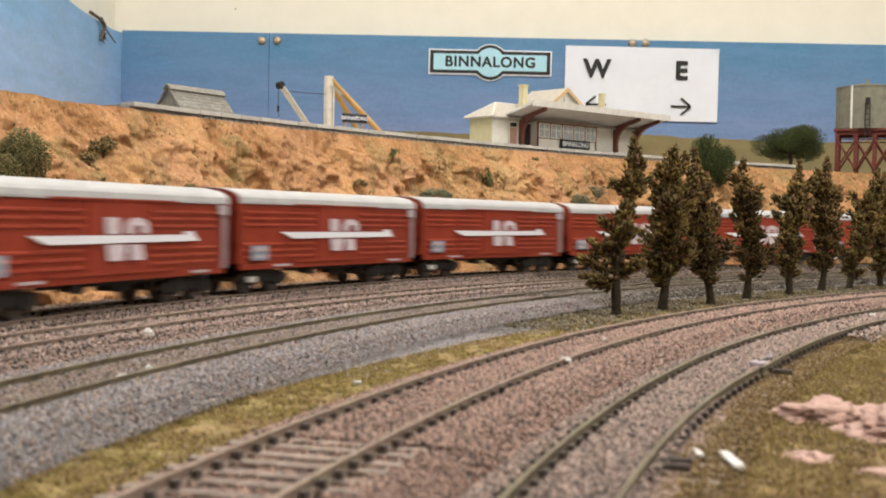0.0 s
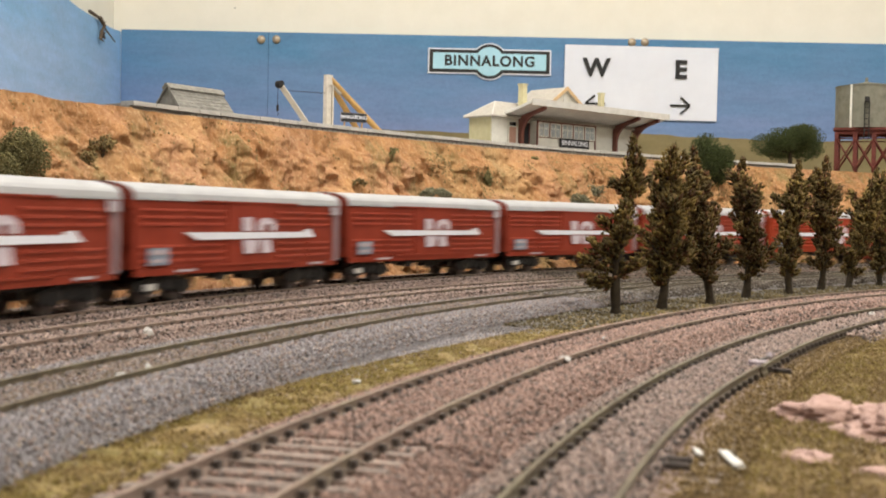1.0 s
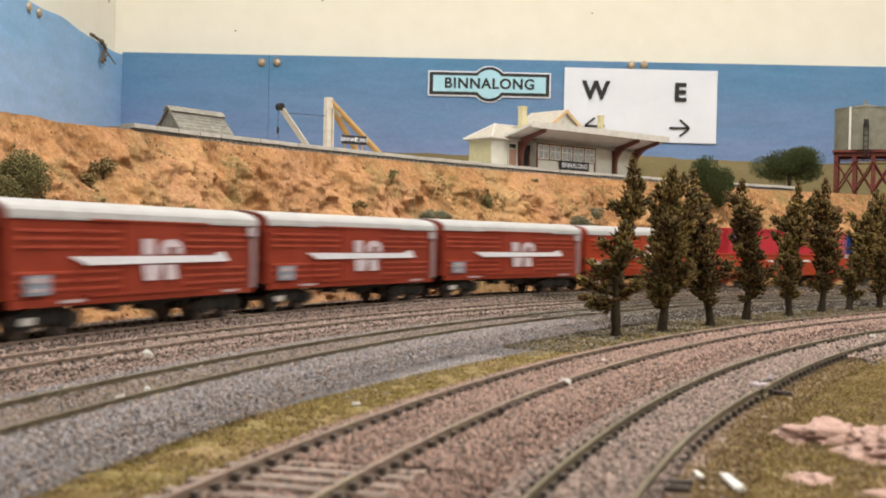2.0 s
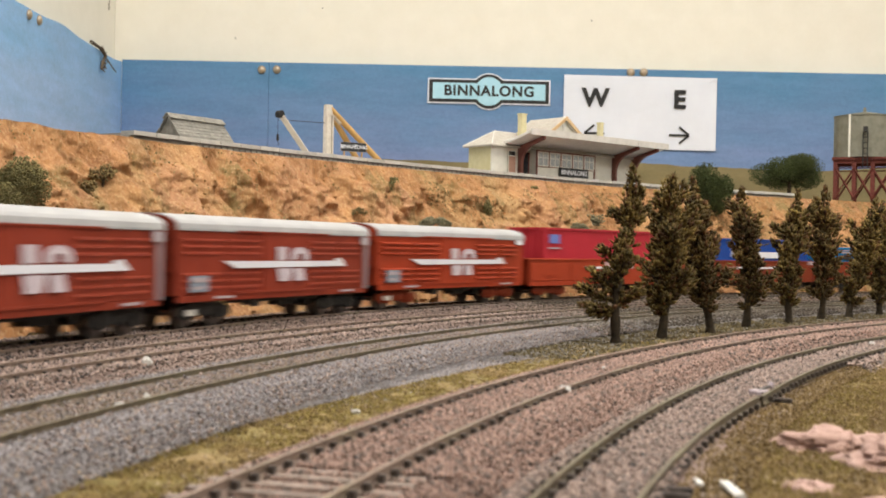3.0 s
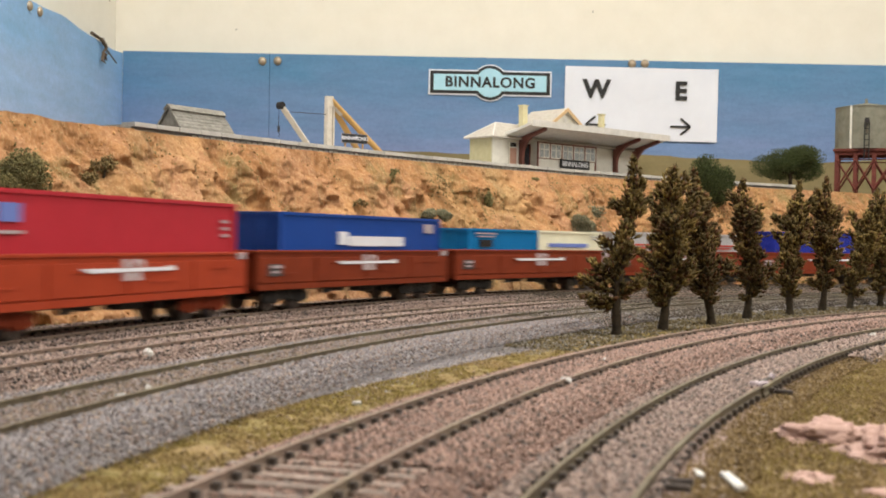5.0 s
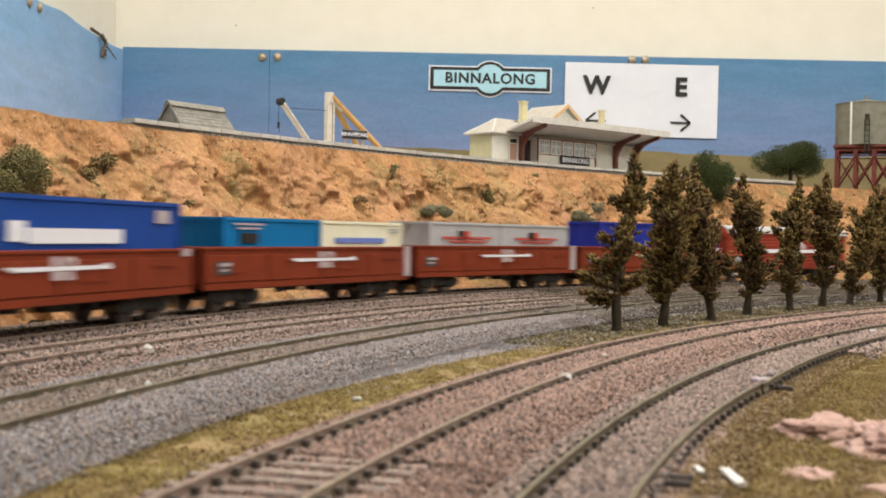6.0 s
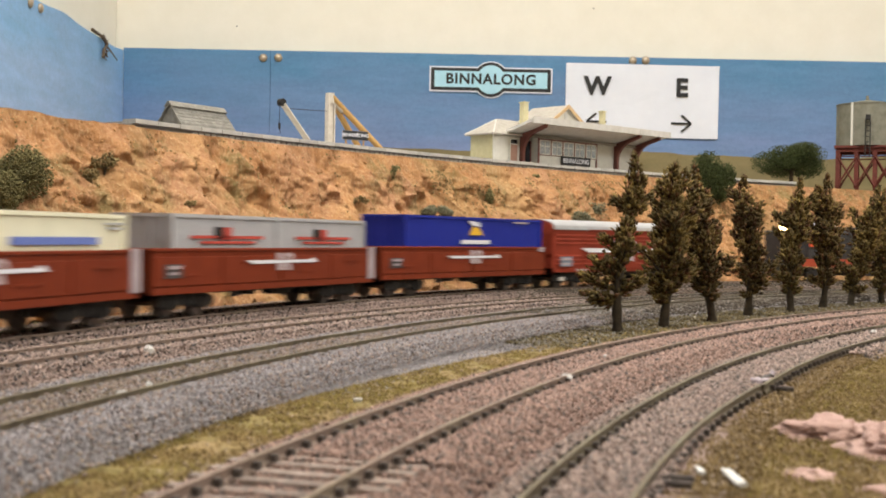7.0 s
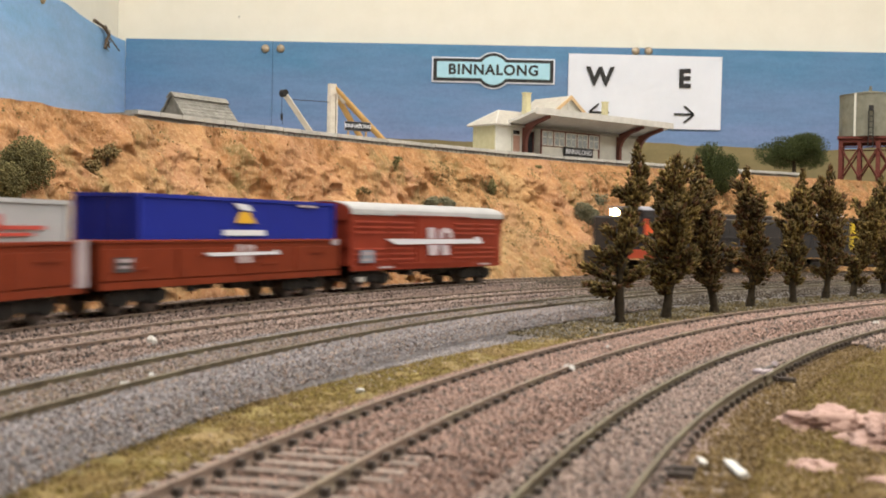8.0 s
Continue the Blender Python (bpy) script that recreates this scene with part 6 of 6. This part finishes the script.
scatter("grass_scatter", "", TA, 0.16, 0.62, 0.0195, 0.0425, -0.0052, 70000, 0.00042, GRASS, lawn, 20, False, flat=1.2)
scatter("grass_scatter", "", TA, 0.55, 1.2, 0.020, 0.040, -0.0052, 14000, 0.0009, GRASS, lawn, 21, False, flat=1.2)
scatter("grass_scatter", "", TB, 0.24, 1.1, -0.20, -0.026, -0.0034, 170000, 0.00040, GRASS, lawn, 22, False, flat=1.2)
scatter("earth_scatter", "", TB, 0.22, 1.0, -0.034, -0.007, -0.0033, 60000, 0.00042, EARTH, lawn, 23, False)
scatter("earth_scatter", "", TB, 0.24, 1.0, -0.075, -0.030, -0.0032, 22000, 0.00045, EARTH, lawn, 38, False)
scatter("grass_scatter", "", TB, 0.24, 0.8, -0.030, -0.016, -0.0031, 9000, 0.00042, GRASS, lawn, 39, False)
scatter("earth_scatter", "", TB, 0.22, 0.62, -0.0170, -0.0065, -0.0027, 14000, 0.00055, EARTH, lawn, 28, False)
scatter("earth_scatter", "", TA, 0.16, 0.8, 0.018, 0.026, -0.0052, 6000, 0.0008, EARTH, lawn, 24, False)
scatter("earth_scatter", "", TA, 0.16, 0.8, 0.020, 0.042, -0.0050, 8000, 0.00065, EARTH, lawn, 29, False)
scatter("earth_scatter", "", TE, 0.1, 1.2, 0.024, 0.05, -0.0045, 9000, 0.0014, EARTH, lawn, 25, False)


scatter("leaf_litter", "", TA, 0.52, 1.2, 0.021, 0.095, -0.0049, 26000, 0.0012, SHADED_LITTER, lawn, 26, False)
scatter("leaf_litter", "", TB, 0.3, 1.0, -0.12, -0.02, -0.0038, 500, 0.0009, LEAF_DARK, lawn, 27, False)


def bank_crumbs():
    """Loose crumbs and flakes over the rock face."""
    rng = np.random.default_rng(77)
    n = 5500
    a, t = rng.uniform(0.3, 1.2, n), rng.uniform(0.02, 0.99, n)
    c = np.array([bank_at(float(x), float(y)) for x, y in zip(a, t)])
    L = rng.uniform(0.0008, 0.0026, n) * rng.uniform(0.5, 1.0, n)
    v, f = spindles(c, rng.normal(size=(n, 3)), L, L * rng.uniform(0.3, 0.55, n), rng)
    tagged(array_mesh("rock_crumbs", v, f, mat("rock_crumb", (0.21, 0.105, 0.04), (0.42, 0.228, 0.09), 300, 0.95, 0.4, island=0.3)), "orange rock crumbs on the cutting face", "rubble", kind="stuff")
    n = 5000
    a = rng.uniform(0.3, 1.2, n)
    t = rng.uniform(0.02, 0.99, n)
    keep = [i for i in range(n) if fbm(a[i] * 1.48 * 22, t[i] * 3.0, 12.0) > 0.16]
    c = np.array([bank_at(float(a[i]), float(t[i])) for i in keep])
    n = len(c)
    L = rng.uniform(0.0008, 0.0020, n)
    v, f = spindles(c, rng.normal(size=(n, 3)) + np.array([0, 0, 0.8]), L, L * 0.35, rng)
    tagged(array_mesh("dry_weeds", v, f, LEAF_OLIVE), "dry brown weeds growing in the cutting face", "weeds", kind="stuff")
    # a mossier stretch below the station
    n = 16000
    a, t = rng.uniform(0.70, 1.0, n), rng.uniform(0.02, 0.92, n)
    keep = [i for i in range(n) if fbm(a[i] * 1.48 * 26, t[i] * 2.2, 31.0) + 0.25 * math.sin((a[i] - 0.70) / 0.30 * math.pi) > 0.22]
    c = np.array([bank_at(float(a[i]), float(t[i])) for i in keep])
    n = len(c)
    L = rng.uniform(0.0008, 0.0022, n)
    v, f = spindles(c, rng.normal(size=(n, 3)) + np.array([0, 0, 0.8]), L, L * 0.35, rng, 3)
    tagged(array_mesh("dry_moss", v, f, LEAF_DARK), "brown-olive moss clinging to the cutting face", "moss", kind="stuff")


bank_crumbs()


# ---------------------------------------------------------------- sleepers, the nearest stretch piece by piece
def lay_sleepers():
    for t, arc, b0, b1, a0, a1 in SLEEPERS:
        step = 0.0056 / arc.r
        n0, n1 = int(a0 / step), int(a1 / step)
        far = []
        for i in range(n0, n1):
            a = i * step
            p = arc.at(a)
            ang = arc.turn(a) + radians(random.uniform(-1.2, 1.2))
            if b0 <= a <= b1:
                o = new("sleeper", (SLEEPER_ONE if a < 0.434 else SLEEPER_SUNK if a < 0.85 else SLEEPER) if t == track_siding else SLEEPER_DIRTY if t == track_loop else SLEEPER)
                o.parent = t
                o.location, o.rotation_euler = (p.x, p.y, random.uniform(-0.0002, 0.0001) + float(arc.drop(a))), (0, 0, ang)
            else:
                far.append((p, ang, float(arc.drop(a))))
        if far:
            bm = bmesh.new()
            for p, ang, low in far:
                box(bm, (p.x, p.y, -0.0024 + low), (0.0028, 0.030, 0.0016), rz=ang)
            tagged(part("far_sleepers", bm, M["sleeper"], t), kind="stuff")


lay_sleepers()
motions()
